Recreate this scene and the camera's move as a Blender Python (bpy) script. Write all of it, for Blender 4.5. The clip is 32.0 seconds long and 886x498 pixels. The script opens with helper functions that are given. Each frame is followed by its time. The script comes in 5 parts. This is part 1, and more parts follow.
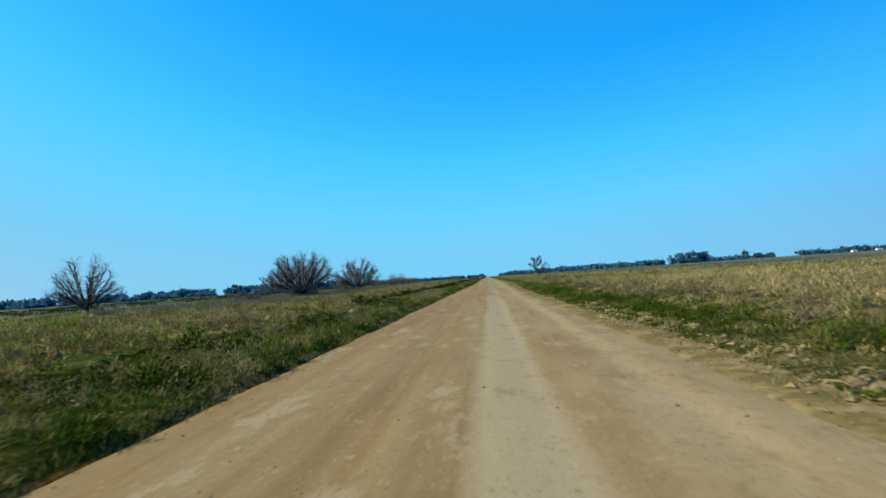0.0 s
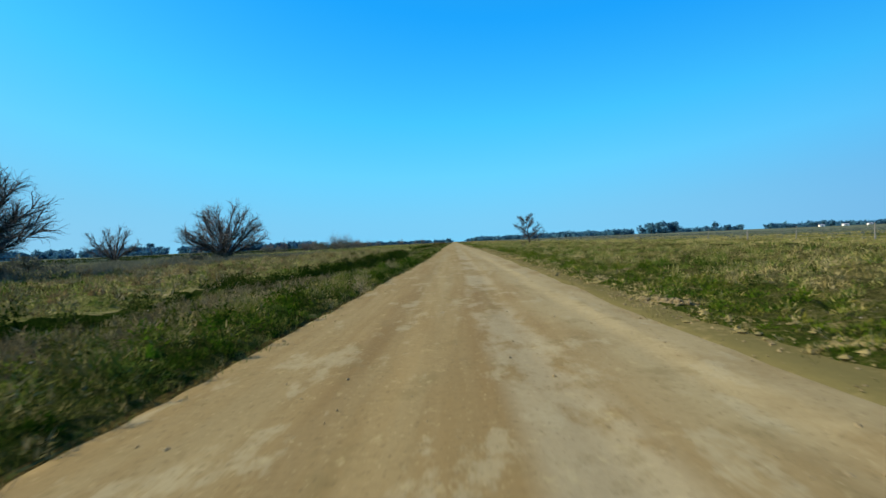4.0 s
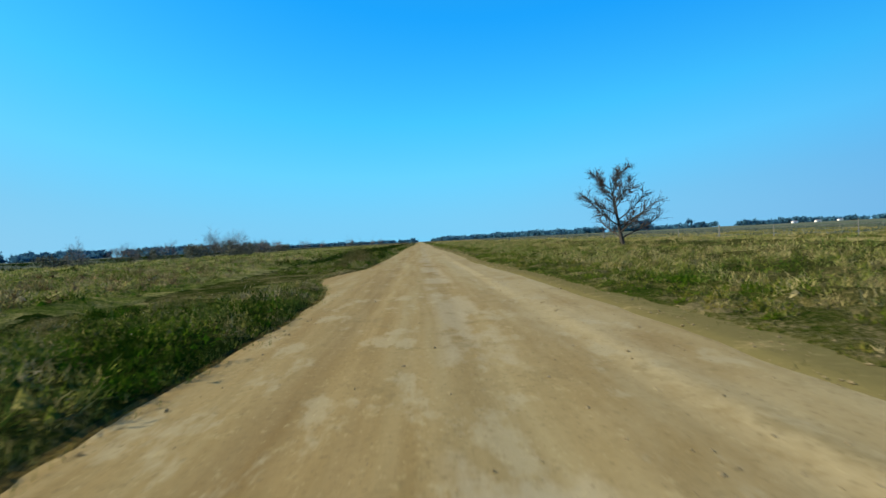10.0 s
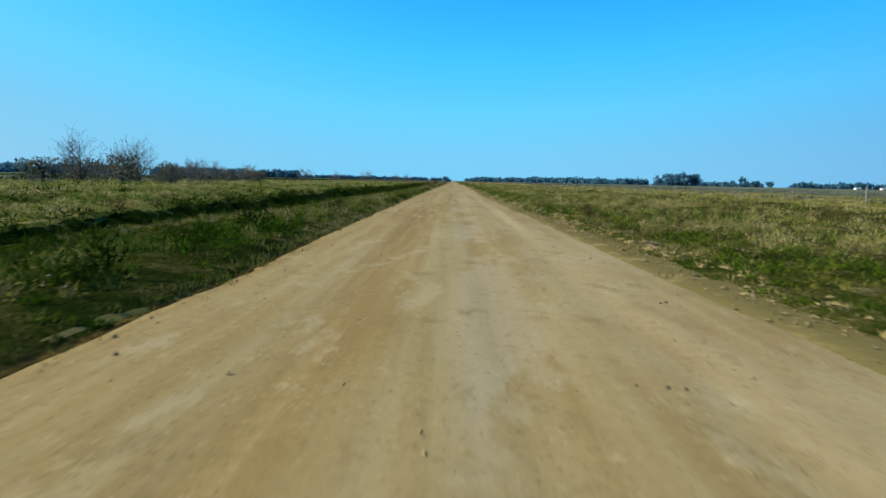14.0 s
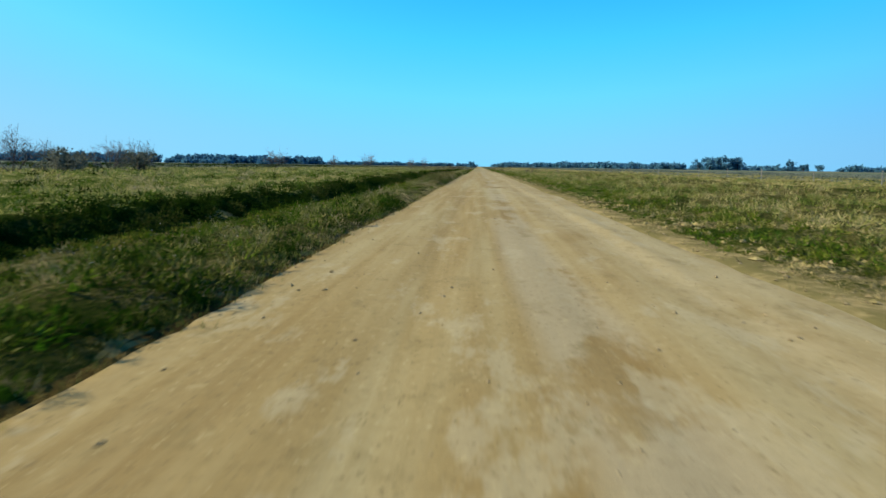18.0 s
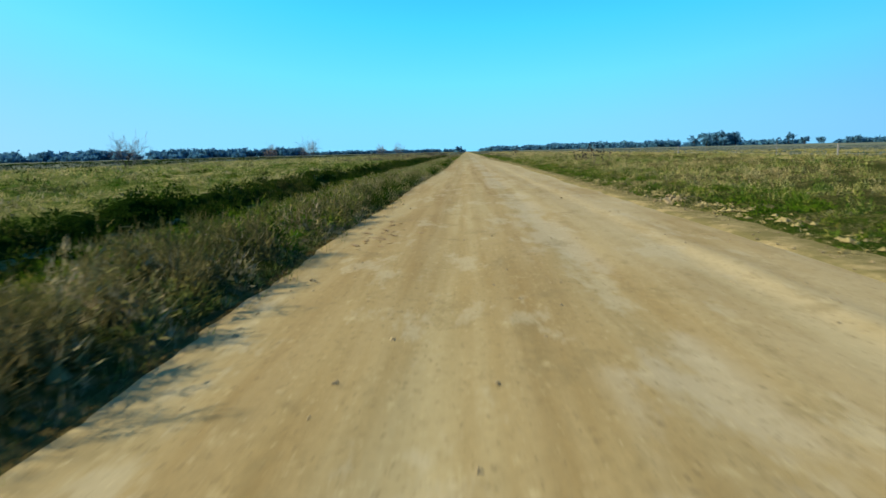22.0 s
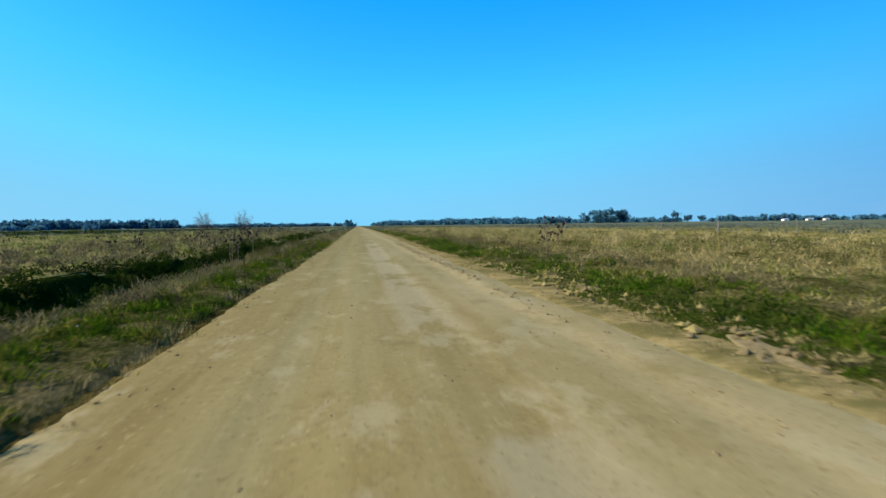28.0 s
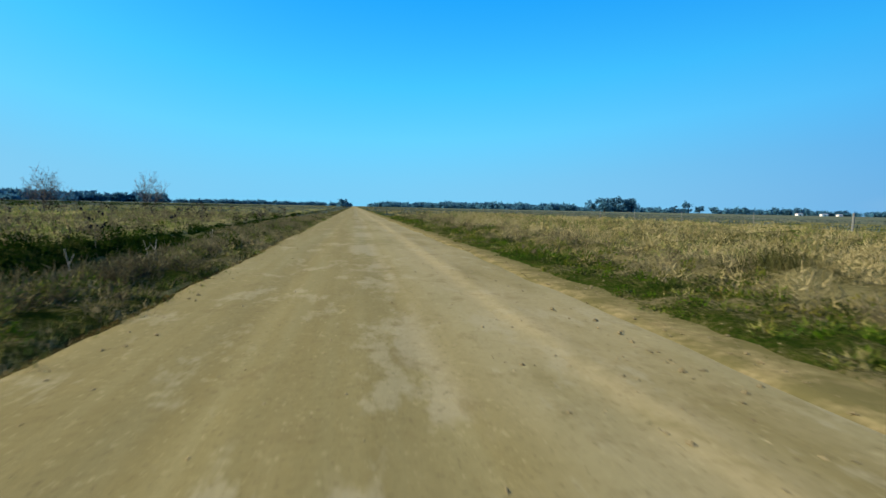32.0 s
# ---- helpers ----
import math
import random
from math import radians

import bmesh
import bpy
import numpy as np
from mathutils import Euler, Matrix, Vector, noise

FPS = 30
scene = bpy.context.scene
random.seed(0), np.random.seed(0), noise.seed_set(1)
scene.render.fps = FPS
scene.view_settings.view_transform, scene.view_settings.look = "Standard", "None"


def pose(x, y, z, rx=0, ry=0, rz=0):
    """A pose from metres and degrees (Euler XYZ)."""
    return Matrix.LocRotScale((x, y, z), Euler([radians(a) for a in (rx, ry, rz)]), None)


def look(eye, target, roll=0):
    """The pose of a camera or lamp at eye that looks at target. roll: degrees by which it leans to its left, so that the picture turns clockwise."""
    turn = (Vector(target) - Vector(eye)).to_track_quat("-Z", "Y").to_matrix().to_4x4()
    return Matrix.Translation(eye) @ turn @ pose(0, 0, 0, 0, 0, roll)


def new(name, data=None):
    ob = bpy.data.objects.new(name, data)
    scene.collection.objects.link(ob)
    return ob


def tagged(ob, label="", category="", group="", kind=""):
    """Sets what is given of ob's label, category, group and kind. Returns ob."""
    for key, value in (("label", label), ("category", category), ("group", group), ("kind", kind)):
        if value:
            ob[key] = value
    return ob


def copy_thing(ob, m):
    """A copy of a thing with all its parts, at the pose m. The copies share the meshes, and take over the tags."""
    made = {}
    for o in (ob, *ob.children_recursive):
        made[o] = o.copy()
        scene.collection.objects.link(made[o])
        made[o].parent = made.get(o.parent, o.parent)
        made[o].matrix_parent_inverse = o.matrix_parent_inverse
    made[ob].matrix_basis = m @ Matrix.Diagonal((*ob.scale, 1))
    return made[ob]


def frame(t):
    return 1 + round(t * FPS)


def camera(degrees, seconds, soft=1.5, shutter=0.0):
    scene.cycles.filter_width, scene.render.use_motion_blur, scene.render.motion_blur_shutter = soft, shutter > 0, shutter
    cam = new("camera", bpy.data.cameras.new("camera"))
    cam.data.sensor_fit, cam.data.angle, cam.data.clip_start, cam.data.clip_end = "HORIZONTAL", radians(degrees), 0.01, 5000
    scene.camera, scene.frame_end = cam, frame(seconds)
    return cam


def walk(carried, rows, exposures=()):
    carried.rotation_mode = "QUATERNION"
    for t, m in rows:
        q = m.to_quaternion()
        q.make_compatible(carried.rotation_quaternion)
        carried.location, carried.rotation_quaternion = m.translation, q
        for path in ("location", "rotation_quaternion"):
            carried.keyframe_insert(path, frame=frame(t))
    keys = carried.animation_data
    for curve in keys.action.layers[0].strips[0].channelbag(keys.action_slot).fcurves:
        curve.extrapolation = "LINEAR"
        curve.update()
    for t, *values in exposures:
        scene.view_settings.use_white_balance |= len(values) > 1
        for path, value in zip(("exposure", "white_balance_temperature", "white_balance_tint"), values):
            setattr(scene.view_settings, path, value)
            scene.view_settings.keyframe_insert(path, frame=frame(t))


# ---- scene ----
LENS = 72.2
cam = camera(LENS, 32.0, soft=1.5, shutter=0.12)

SPEED = 14.7      # metres a second along +y
EYE = 1.30
# seconds, sideways place on the road
DRIFT = [(0, -.5), (4, -.9), (6.5, -1.0), (9, -.75), (11.5, -.6), (13, -.45), (14.5, -.6), (17, -.9), (19, -1.35),
         (23, -1.4), (24.5, -1.4), (28, -1.1), (30, -.45), (32, -.6)]
# seconds, turn to the left, tilt up, roll (degrees)
TURNS = [
    (0, 3.99, 2.87, -3.93),
    (0.5, 5.11, 2.67, -3.51),
    (1, 4.73, 2.19, -3.26),
    (1.5, 5.22, 1.13, -3.29),
    (2, 3.61, 0.50, -1.86),
    (2.5, 3.35, -0.17, -2.66),
    (3, 4.12, -0.03, -3.15),
    (3.5, 4.38, -0.01, -4.54),
    (4, 1.08, -0.65, -2.43),
    (4.5, 2.33, -0.68, -2.99),
    (6.5, -1.83, -1.71, -0.26),
    (7, -0.52, -1.77, -0.08),
    (7.5, -2.45, -1.10, 2.06),
    (8, -4.12, -2.05, 0.72),
    (8.5, -3.57, -1.77, 0.47),
    (9, -4.56, -1.42, 0.51),
    (9.5, -1.91, -1.43, -3.11),
    (10, -2.19, -0.81, -2.93),
    (10.5, -4.92, -0.71, -1.49),
    (11, -10.29, -1.50, -3.59),
    (11.5, -3.31, -2.19, -3.54),
    (12, -2.13, -3.13, -1.29),
    (12.5, -0.17, -3.66, -3.87),
    (13, -0.66, -5.63, -2.16),
    (13.5, -0.28, -6.03, -3.33),
    (14, 0.74, -6.43, 1.18),
    (14.5, 4.73, -5.11, -1.69),
    (16.5, 5.43, -4.41, -1.80),
    (17, 3.74, -5.91, -2.98),
    (17.5, 2.66, -8.07, -1.12),
    (18, 3.19, -7.79, 0.80),
    (18.5, 3.25, -6.27, -0.61),
    (19, 3.52, -6.02, -1.67),
    (19.5, 5.02, -6.07, -1.39),
    (20, 4.61, -6.07, -3.05),
    (20.5, 1.05, -6.32, -0.09),
    (21, -1.41, -10.37, -0.72),
    (21.5, 1.02, -10.73, -0.27),
    (22, 2.37, -9.08, -1.36),
    (22.5, 2.14, -8.80, -1.67),
    (23, 2.62, -8.13, -1.86),
    (23.5, -0.59, -7.44, -2.26),
    (24, -3.63, -5.74, -0.06),
    (24.5, -9.68, -4.41, 1.32),
    (25, -11.59, -4.10, 2.51),
    (25.5, -13.01, -5.16, 5.15),
    (27.5, -8.28, -5.36, -0.04),
    (28, -7.97, -2.30, -0.75),
    (28.5, -7.45, -1.76, 1.67),
    (29, -5.28, -2.16, 1.15),
    (29.5, -5.44, -2.05, 0.16),
    (30, -4.91, -1.91, 1.40),
    (30.5, -4.48, -2.59, -1.10),
    (31, -8.02, -3.45, 0.89),
    (31.5, -5.38, -3.45, -0.46),
    (32, -8.40, -3.88, 1.18),
]


def path_pose(t, yaw, pitch, roll):
    x = float(np.interp(t, [d[0] for d in DRIFT], [d[1] for d in DRIFT]))
    eye = Vector((x, SPEED * t, EYE))
    yw, pt = radians(yaw), radians(pitch)
    ahead = Vector((-math.sin(yw) * math.cos(pt), math.cos(yw) * math.cos(pt), math.sin(pt)))
    return look(eye, eye + ahead * 10, roll)


walk(cam, [(t, path_pose(t, a, b, c)) for t, a, b, c in TURNS],
     [(0, 1.05), (12, 1.05), (15.5, 1.1), (17, 1.22), (19, 1.22), (20, 1.18), (20.8, 1.34), (22, 1.34), (23.5, 1.22), (25, 1.1), (28, 1.12), (32, 1.05)])

# ---------------------------------------------------------------- light
SUN_EL, SUN_AZ = radians(33), radians(-96)      # azimuth from +y towards +x
world = bpy.data.worlds.new("sky")
scene.world = world
world.use_nodes = True
wn, wl = world.node_tree.nodes, world.node_tree.links
sky = wn.new("ShaderNodeTexSky")
sky.sky_type, sky.sun_disc = "NISHITA", False
sky.sun_elevation, sky.sun_rotation = SUN_EL, SUN_AZ
sky.air_density, sky.dust_density, sky.ozone_density = 1.0, 0.6, 2.0
# a deep clear-day blue: the sky's own brightness picks the colour, from zenith to horizon
split, scaled, grade = wn.new("ShaderNodeSeparateColor"), wn.new("ShaderNodeMath"), wn.new("ShaderNodeValToRGB")
scaled.operation, scaled.inputs[1].default_value = "MULTIPLY", 0.125
lift, where = wn.new("ShaderNodeMapping"), wn.new("ShaderNodeTexCoord")
lift.inputs["Location"].default_value = (0, 0, 0.035)      # keeps the murk at the very horizon out of view
wl.new(where.outputs["Generated"], lift.inputs["Vector"])
wl.new(lift.outputs[0], sky.inputs["Vector"])
wl.new(sky.outputs[0], split.inputs[0])
wl.new(split.outputs[1], scaled.inputs[0])
wl.new(scaled.outputs[0], grade.inputs[0])
SKY = [(0.12, (0.06, 0.22, 0.52)), (0.19, (0.02, 0.30, 0.78)), (0.26, (0.012, 0.365, 0.96)), (0.38, (0.06, 0.555, 1.0)), (0.50, (0.13, 0.63, 1.0)), (0.66, (0.205, 0.595, 0.89)), (0.85, (0.275, 0.59, 0.83)), (0.98, (0.62, 0.72, 0.78))]
while len(grade.color_ramp.elements) < len(SKY):
    grade.color_ramp.elements.new(0.5)
for el, (p, c) in zip(grade.color_ramp.elements, SKY):
    el.position, el.color = p, (*c, 1)
# the sky is a deeper blue on the side away from the sun
side, away, square, fade, deep = wn.new("ShaderNodeSeparateXYZ"), wn.new("ShaderNodeMath"), wn.new("ShaderNodeMath"), wn.new("ShaderNodeMath"), wn.new("ShaderNodeMix")
away.operation, square.operation, fade.operation = "MAXIMUM", "MULTIPLY", "MULTIPLY"
away.inputs[1].default_value, fade.inputs[1].default_value, fade.use_clamp = 0.0, 1.5, True
deep.data_type, deep.blend_type, deep.inputs[7].default_value = "RGBA", "MULTIPLY", (0.42, 0.66, 0.90, 1)
wl.new(where.outputs["Generated"], side.inputs[0])
wl.new(side.outputs[0], away.inputs[0])
wl.new(away.outputs[0], square.inputs[0])
wl.new(away.outputs[0], square.inputs[1])
wl.new(square.outputs[0], fade.inputs[0])
wl.new(fade.outputs[0], deep.inputs[0])
wl.new(grade.outputs[0], deep.inputs[6])
wl.new(deep.outputs[2], wn["Background"].inputs[0])
wn["Background"].inputs[1].default_value = 0.5

sun = new("sun", bpy.data.lights.new("sun", "SUN"))
sun.data.energy, sun.data.angle, sun.data.color = 4.9, radians(0.6), (1.0, 0.84, 0.60)
to_sun = Vector((math.sin(SUN_AZ) * math.cos(SUN_EL), math.cos(SUN_AZ) * math.cos(SUN_EL), math.sin(SUN_EL)))
sun.matrix_world = look((0, 0, 60), Vector((0, 0, 60)) - to_sun)

rng = np.random.default_rng(7)


# ---------------------------------------------------------------- materials
def nodes_of(name):
    m = bpy.data.materials.new(name)
    m.use_nodes = True
    return m, m.node_tree.nodes, m.node_tree.links, m.node_tree.nodes["Principled BSDF"]


def noise_node(nd, lk, vec, scale, detail=4, rough=0.6):
    n = nd.new("ShaderNodeTexNoise")
    n.inputs["Scale"].default_value, n.inputs["Detail"].default_value = scale, detail
    n.inputs["Roughness"].default_value = rough
    if vec is not None:
        lk.new(vec, n.inputs["Vector"])
    return n.outputs["Fac"]


def ramp_node(nd, lk, fac, stops):
    r = nd.new("ShaderNodeValToRGB")
    e = r.color_ramp.elements
    while len(e) < len(stops):
        e.new(0.5)
    for el, (p, c) in zip(e, stops):
        el.position, el.color = p, (*c, 1)
    lk.new(fac, r.inputs[0])
    return r.outputs[0]


def mix_node(nd, lk, fac, a, b, kind="MIX"):
    m = nd.new("ShaderNodeMix")
    m.data_type, m.blend_type = "RGBA", kind
    for sock, v in ((m.inputs[0], fac), (m.inputs[6], a), (m.inputs[7], b)):
        if isinstance(v, (int, float)):
            sock.default_value = v
        elif isinstance(v, tuple):
            sock.default_value = (*v, 1)
        else:
            lk.new(v, sock)
    return m.outputs[2]


def math_node(nd, lk, op, a, b=0.0, c=0.0):
    m = nd.new("ShaderNodeMath")
    m.operation = op
    for sock, v in zip(m.inputs, (a, b, c)):
        if isinstance(v, (int, float)):
            sock.default_value = v
        else:
            lk.new(v, sock)
    return m.outputs[0]


def coords(nd, lk, scale=(1, 1, 1)):
    tc = nd.new("ShaderNodeTexCoord")
    mp = nd.new("ShaderNodeMapping")
    mp.inputs["Scale"].default_value = scale
    lk.new(tc.outputs["Object"], mp.inputs["Vector"])
    return mp.outputs[0]


def bump_node(nd, lk, height, strength, dist):
    b = nd.new("ShaderNodeBump")
    b.inputs["Strength"].default_value, b.inputs["Distance"].default_value = strength, dist
    lk.new(height, b.inputs["Height"])
    return b.outputs[0]


def plain(name, stops, scale=3.0, rough=0.85, bump=0.3, dist=0.02, metal=0.0, stretch=(1, 1, 1)):
    """A mottled material: two scales of noise through a colour ramp, and fine relief."""
    m, nd, lk, bs = nodes_of(name)
    v = coords(nd, lk, stretch)
    big, small = noise_node(nd, lk, v, scale, 5), noise_node(nd, lk, v, scale * 9, 4)
    f = math_node(nd, lk, "ADD", math_node(nd, lk, "MULTIPLY", big, 0.6), math_node(nd, lk, "MULTIPLY", small, 0.4))
    lk.new(ramp_node(nd, lk, f, stops), bs.inputs["Base Color"])
    bs.inputs["Roughness"].default_value, bs.inputs["Metallic"].default_value = rough, metal
    bs.inputs["Specular IOR Level"].default_value = 0.5 if rough < 0.6 else 0.1
    lk.new(bump_node(nd, lk, small, bump, dist), bs.inputs["Normal"])
    return m


def along_road(nd, lk, v, f, stops):
    """Adds dryness that changes along the way: stops are (y, amount)."""
    sep, span, ramp = nd.new("ShaderNodeSeparateXYZ"), nd.new("ShaderNodeMapRange"), nd.new("ShaderNodeFloatCurve")
    lk.new(v, sep.inputs[0])
    lk.new(sep.outputs[1], span.inputs["Value"])
    span.inputs["From Min"].default_value, span.inputs["From Max"].default_value = -50.0, 650.0
    lk.new(span.outputs[0], ramp.inputs["Value"])
    cv = ramp.mapping.curves[0]
    cv.points[0].location, cv.points[1].location = (0, .5 + stops[0][1]), (1, .5 + stops[-1][1])
    for yy, amount in stops:
        cv.points.new((yy + 50) / 700, .5 + amount).handle_type = "VECTOR"
    ramp.mapping.update()
    return math_node(nd, lk, "ADD", f, math_node(nd, lk, "SUBTRACT", ramp.outputs[0], 0.5))


def blades(name, cool, mid, dry, bias, through_light=0.3, stops=None, plant=0.4):
    """Grass: each blade takes its colour from its plant, from where it grows and from chance; bias moves it towards the dry end."""
    m, nd, lk, bs = nodes_of(name)
    v = coords(nd, lk)
    geo = nd.new("ShaderNodeNewGeometry")
    f = math_node(nd, lk, "MULTIPLY_ADD", geo.outputs["Random Per Island"], 0.3, bias + 0.5 - 1.35 - 0.15 - plant * .5)
    if plant:
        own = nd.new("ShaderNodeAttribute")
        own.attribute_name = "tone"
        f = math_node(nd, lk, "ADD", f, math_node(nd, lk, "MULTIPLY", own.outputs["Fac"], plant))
    for scale, part_ in ((0.09, 0.75), (0.42, 1.05), (1.9, 0.9)):
        f = math_node(nd, lk, "ADD", f, math_node(nd, lk, "MULTIPLY", noise_node(nd, lk, v, scale, 3), part_))
    if stops:
        f = along_road(nd, lk, v, f, stops)
    col = ramp_node(nd, lk, f, [(0.25, cool), (0.5, mid), (0.8, dry)])
    lk.new(col, bs.inputs["Base Color"])
    lk.new(bump_node(nd, lk, noise_node(nd, lk, v, 24.0, 3, 0.7), 0.9, 0.05), bs.inputs["Normal"])
    bs.inputs["Roughness"].default_value = 0.8
    bs.inputs["Specular IOR Level"].default_value = 0.0
    tr = nd.new("ShaderNodeBsdfTranslucent")
    lk.new(col, tr.inputs[0])
    mx = nd.new("ShaderNodeMixShader")
    mx.inputs[0].default_value = through_light
    lk.new(bs.outputs[0], mx.inputs[1])
    lk.new(tr.outputs[0], mx.inputs[2])
    lk.new(mx.outputs[0], nd["Material Output"].inputs[0])
    return m


def turf(name, cool, mid, dry, bias, stops=None):
    """Matted grass seen as one mass: the blades' colours, darkened for the shade among them, broken up finely, with a
    rough nap.
    """
    m, nd, lk, bs = nodes_of(name)
    v = coords(nd, lk)
    nap = noise_node(nd, lk, coords(nd, lk, (1.0, 1.0, 0.45)), 16.0, 5, 0.75)
    f = math_node(nd, lk, "MULTIPLY_ADD", nap, 1.6, bias + 0.5 - 1.35 - 0.8)
    for scale, part_ in ((0.09, 0.75), (0.42, 1.05), (1.9, 0.9)):
        f = math_node(nd, lk, "ADD", f, math_node(nd, lk, "MULTIPLY", noise_node(nd, lk, v, scale, 3), part_))
    if stops:
        f = along_road(nd, lk, v, f, stops)
    lk.new(ramp_node(nd, lk, f, [(0.25, cool), (0.5, mid), (0.8, dry)]), bs.inputs["Base Color"])
    bs.inputs["Roughness"].default_value = 0.95
    bs.inputs["Specular IOR Level"].default_value = 0.0
    mid_nap = noise_node(nd, lk, v, 5.0, 4, 0.7)
    lk.new(bump_node(nd, lk, math_node(nd, lk, "ADD", math_node(nd, lk, "MULTIPLY", nap, 0.5), mid_nap), 1.0, 0.16), bs.inputs["Normal"])
    return m


STRIP_STRETCHES = [(-40, -.10), (55, -.10), (90, -.10), (200, -.09), (300, -.05), (420, -.04), (445, -.08), (640, -.08)]
DRY_ENDS = [(-40, .16), (40, .14), (80, -.15), (400, -.15), (440, .06), (640, .05)]
GREEN_STRETCHES = [(-40, -.05), (60, -.06), (105, -.14), (150, -.13), (175, -.02), (205, -.04), (240, -.05), (284, -.05), (288, .06), (301, .06), (306, -.05), (345, .01), (390, .03), (420, .06), (640, .08)]
M_VERGE = blades("verge_grass", (0.03977, 0.07163, 0.01369), (0.1264, 0.1392, 0.03784), (0.2627, 0.2194, 0.1255), 0.0, 0.3, GREEN_STRETCHES)
M_GREEN = blades("fresh_grass", (0.02726, 0.06933, 0.003753), (0.05181, 0.09476, 0.00628), (0.1189, 0.1121, 0.02628), 0.0, 0.25)
M_DRY = blades("dry_grass", (0.06144, 0.06987, 0.01905), (0.170, 0.1500, 0.06051), (0.3353, 0.2900, 0.1480), 0.04, 0.25, DRY_ENDS)
M_FIELD = blades("field_grass", (0.06, 0.104, 0.019), (0.180, 0.193, 0.056), (0.3114, 0.2753, 0.1382), 0.0, 0.3)
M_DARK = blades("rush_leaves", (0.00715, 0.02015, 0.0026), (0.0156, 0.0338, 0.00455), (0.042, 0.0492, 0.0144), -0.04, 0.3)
M_SHOULDER = blades("trodden_grass", (0.03, 0.04, 0.00765), (0.0637, 0.066, 0.01575), (0.1164, 0.1067, 0.034), -0.1, 0.2)
M_SOD = plain("dry_sods", [(0.3, (0.090, 0.078, 0.030)), (0.7, (0.255, 0.220, 0.098))], 8.0, 0.95, 0.8, 0.02)
M_STRAW = blades("bleached_straw", (0.13, 0.115, 0.045), (0.25, 0.215, 0.10), (0.38, 0.32, 0.165), 0.0, 0.25)
M_BANK = blades("bank_grass", (0.02046, 0.06284, 0.003745), (0.06439, 0.1029, 0.00983), (0.2002, 0.1802, 0.0674), -0.04, 0.22)
M_STRIP = blades("strip_grass", (0.04081, 0.08991, 0.009965), (0.1194, 0.1369, 0.02639), (0.2743, 0.2385, 0.1122), 0.02, 0.3, STRIP_STRETCHES)
M_HERB = blades("leafy_herbs", (0.01026, 0.03055, 0.00257), (0.02623, 0.04603, 0.00542), (0.08981, 0.09548, 0.03373), -0.06, 0.25)
M_LEAF = blades("green_leaves", (0.02431, 0.04703, 0.007293), (0.0442, 0.06285, 0.01234), (0.119, 0.1095, 0.05049), -0.05, 0.3)
M_SCRUB = blades("scrub_leaves", (0.057, 0.0684, 0.057), (0.0874, 0.1026, 0.0798), (0.1368, 0.1482, 0.114), 0.0, 0.25, plant=0)
M_TUSS = blades("tussock_grass", (0.05013, 0.06284, 0.01771), (0.1418, 0.1368, 0.0548), (0.2302, 0.2079, 0.1293), 0.0, 0.2)
M_WITHER = blades("withered_weeds", (0.04788, 0.04493, 0.02702), (0.1013, 0.09235, 0.05201), (0.2078, 0.184, 0.1032), 0.0, 0.25)
M_TALL = blades("rank_grass", (0.034, 0.042, 0.013), (0.072, 0.074, 0.026), (0.135, 0.120, 0.052), 0.0, 0.3)
# leaves of far trees, with blue distance haze put into their colour
M_WOODS = blades("hazed_woodland_leaves", (0.03742, 0.1131, 0.1807), (0.04633, 0.1344, 0.2095), (0.05702, 0.1558, 0.2218), 0.0, 0.35, plant=0)
M_BROWN = blades("brown_tussocks", (0.050, 0.040, 0.018), (0.125, 0.100, 0.048), (0.25, 0.20, 0.105), 0.0, 0.2)
# far grass; the blue-grey of distance haze is put into its green
M_FAR = blades("hazed_far_pasture", (0.0432, 0.06944, 0.06032), (0.07582, 0.1005, 0.08822), (0.1367, 0.147, 0.1142), 0.0, 0.3)
# turf under the tussocks: the shade between them is put into these darker colours
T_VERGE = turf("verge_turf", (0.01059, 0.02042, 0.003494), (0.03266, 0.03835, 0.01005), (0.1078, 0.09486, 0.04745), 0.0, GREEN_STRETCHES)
# dark ditch weeds, blackened further for the shaded bank they cover
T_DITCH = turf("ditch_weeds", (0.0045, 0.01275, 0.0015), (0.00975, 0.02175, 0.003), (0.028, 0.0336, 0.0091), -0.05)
T_FIELD = turf("pasture_turf", (0.03783, 0.05504, 0.01056), (0.1036, 0.1037, 0.03037), (0.2571, 0.2168, 0.09922), 0.02)
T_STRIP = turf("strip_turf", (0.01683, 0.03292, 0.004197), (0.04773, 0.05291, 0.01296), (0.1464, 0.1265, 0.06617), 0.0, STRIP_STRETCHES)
T_LEFT = turf("left_pasture_turf", (0.02482, 0.04557, 0.007708), (0.07526, 0.08872, 0.02309), (0.1932, 0.1771, 0.082), -0.02, [(-40, -.06), (50, -.04), (75, .03), (110, .04), (150, .04), (200, -.03), (400, -.02), (425, .16), (640, .18)])
T_TALL = turf("dry_stand", (0.02545, 0.03276, 0.008424), (0.07387, 0.06966, 0.02508), (0.1573, 0.1414, 0.06552), 0.0, DRY_ENDS)
# crumbled earth, coloured darker to carry the shade under the verge
T_EDGE = turf("crumbling_earth", (0.028, 0.022, 0.0085), (0.06468, 0.052, 0.01725), (0.1358, 0.1048, 0.034), 0.0)
M_BARK = plain("bark", [(0.3, (0.01855, 0.01736, 0.01606)), (0.7, (0.06095, 0.0589, 0.05475))], 2.0, 0.9, 0.6, 0.03, stretch=(4, 4, 1))
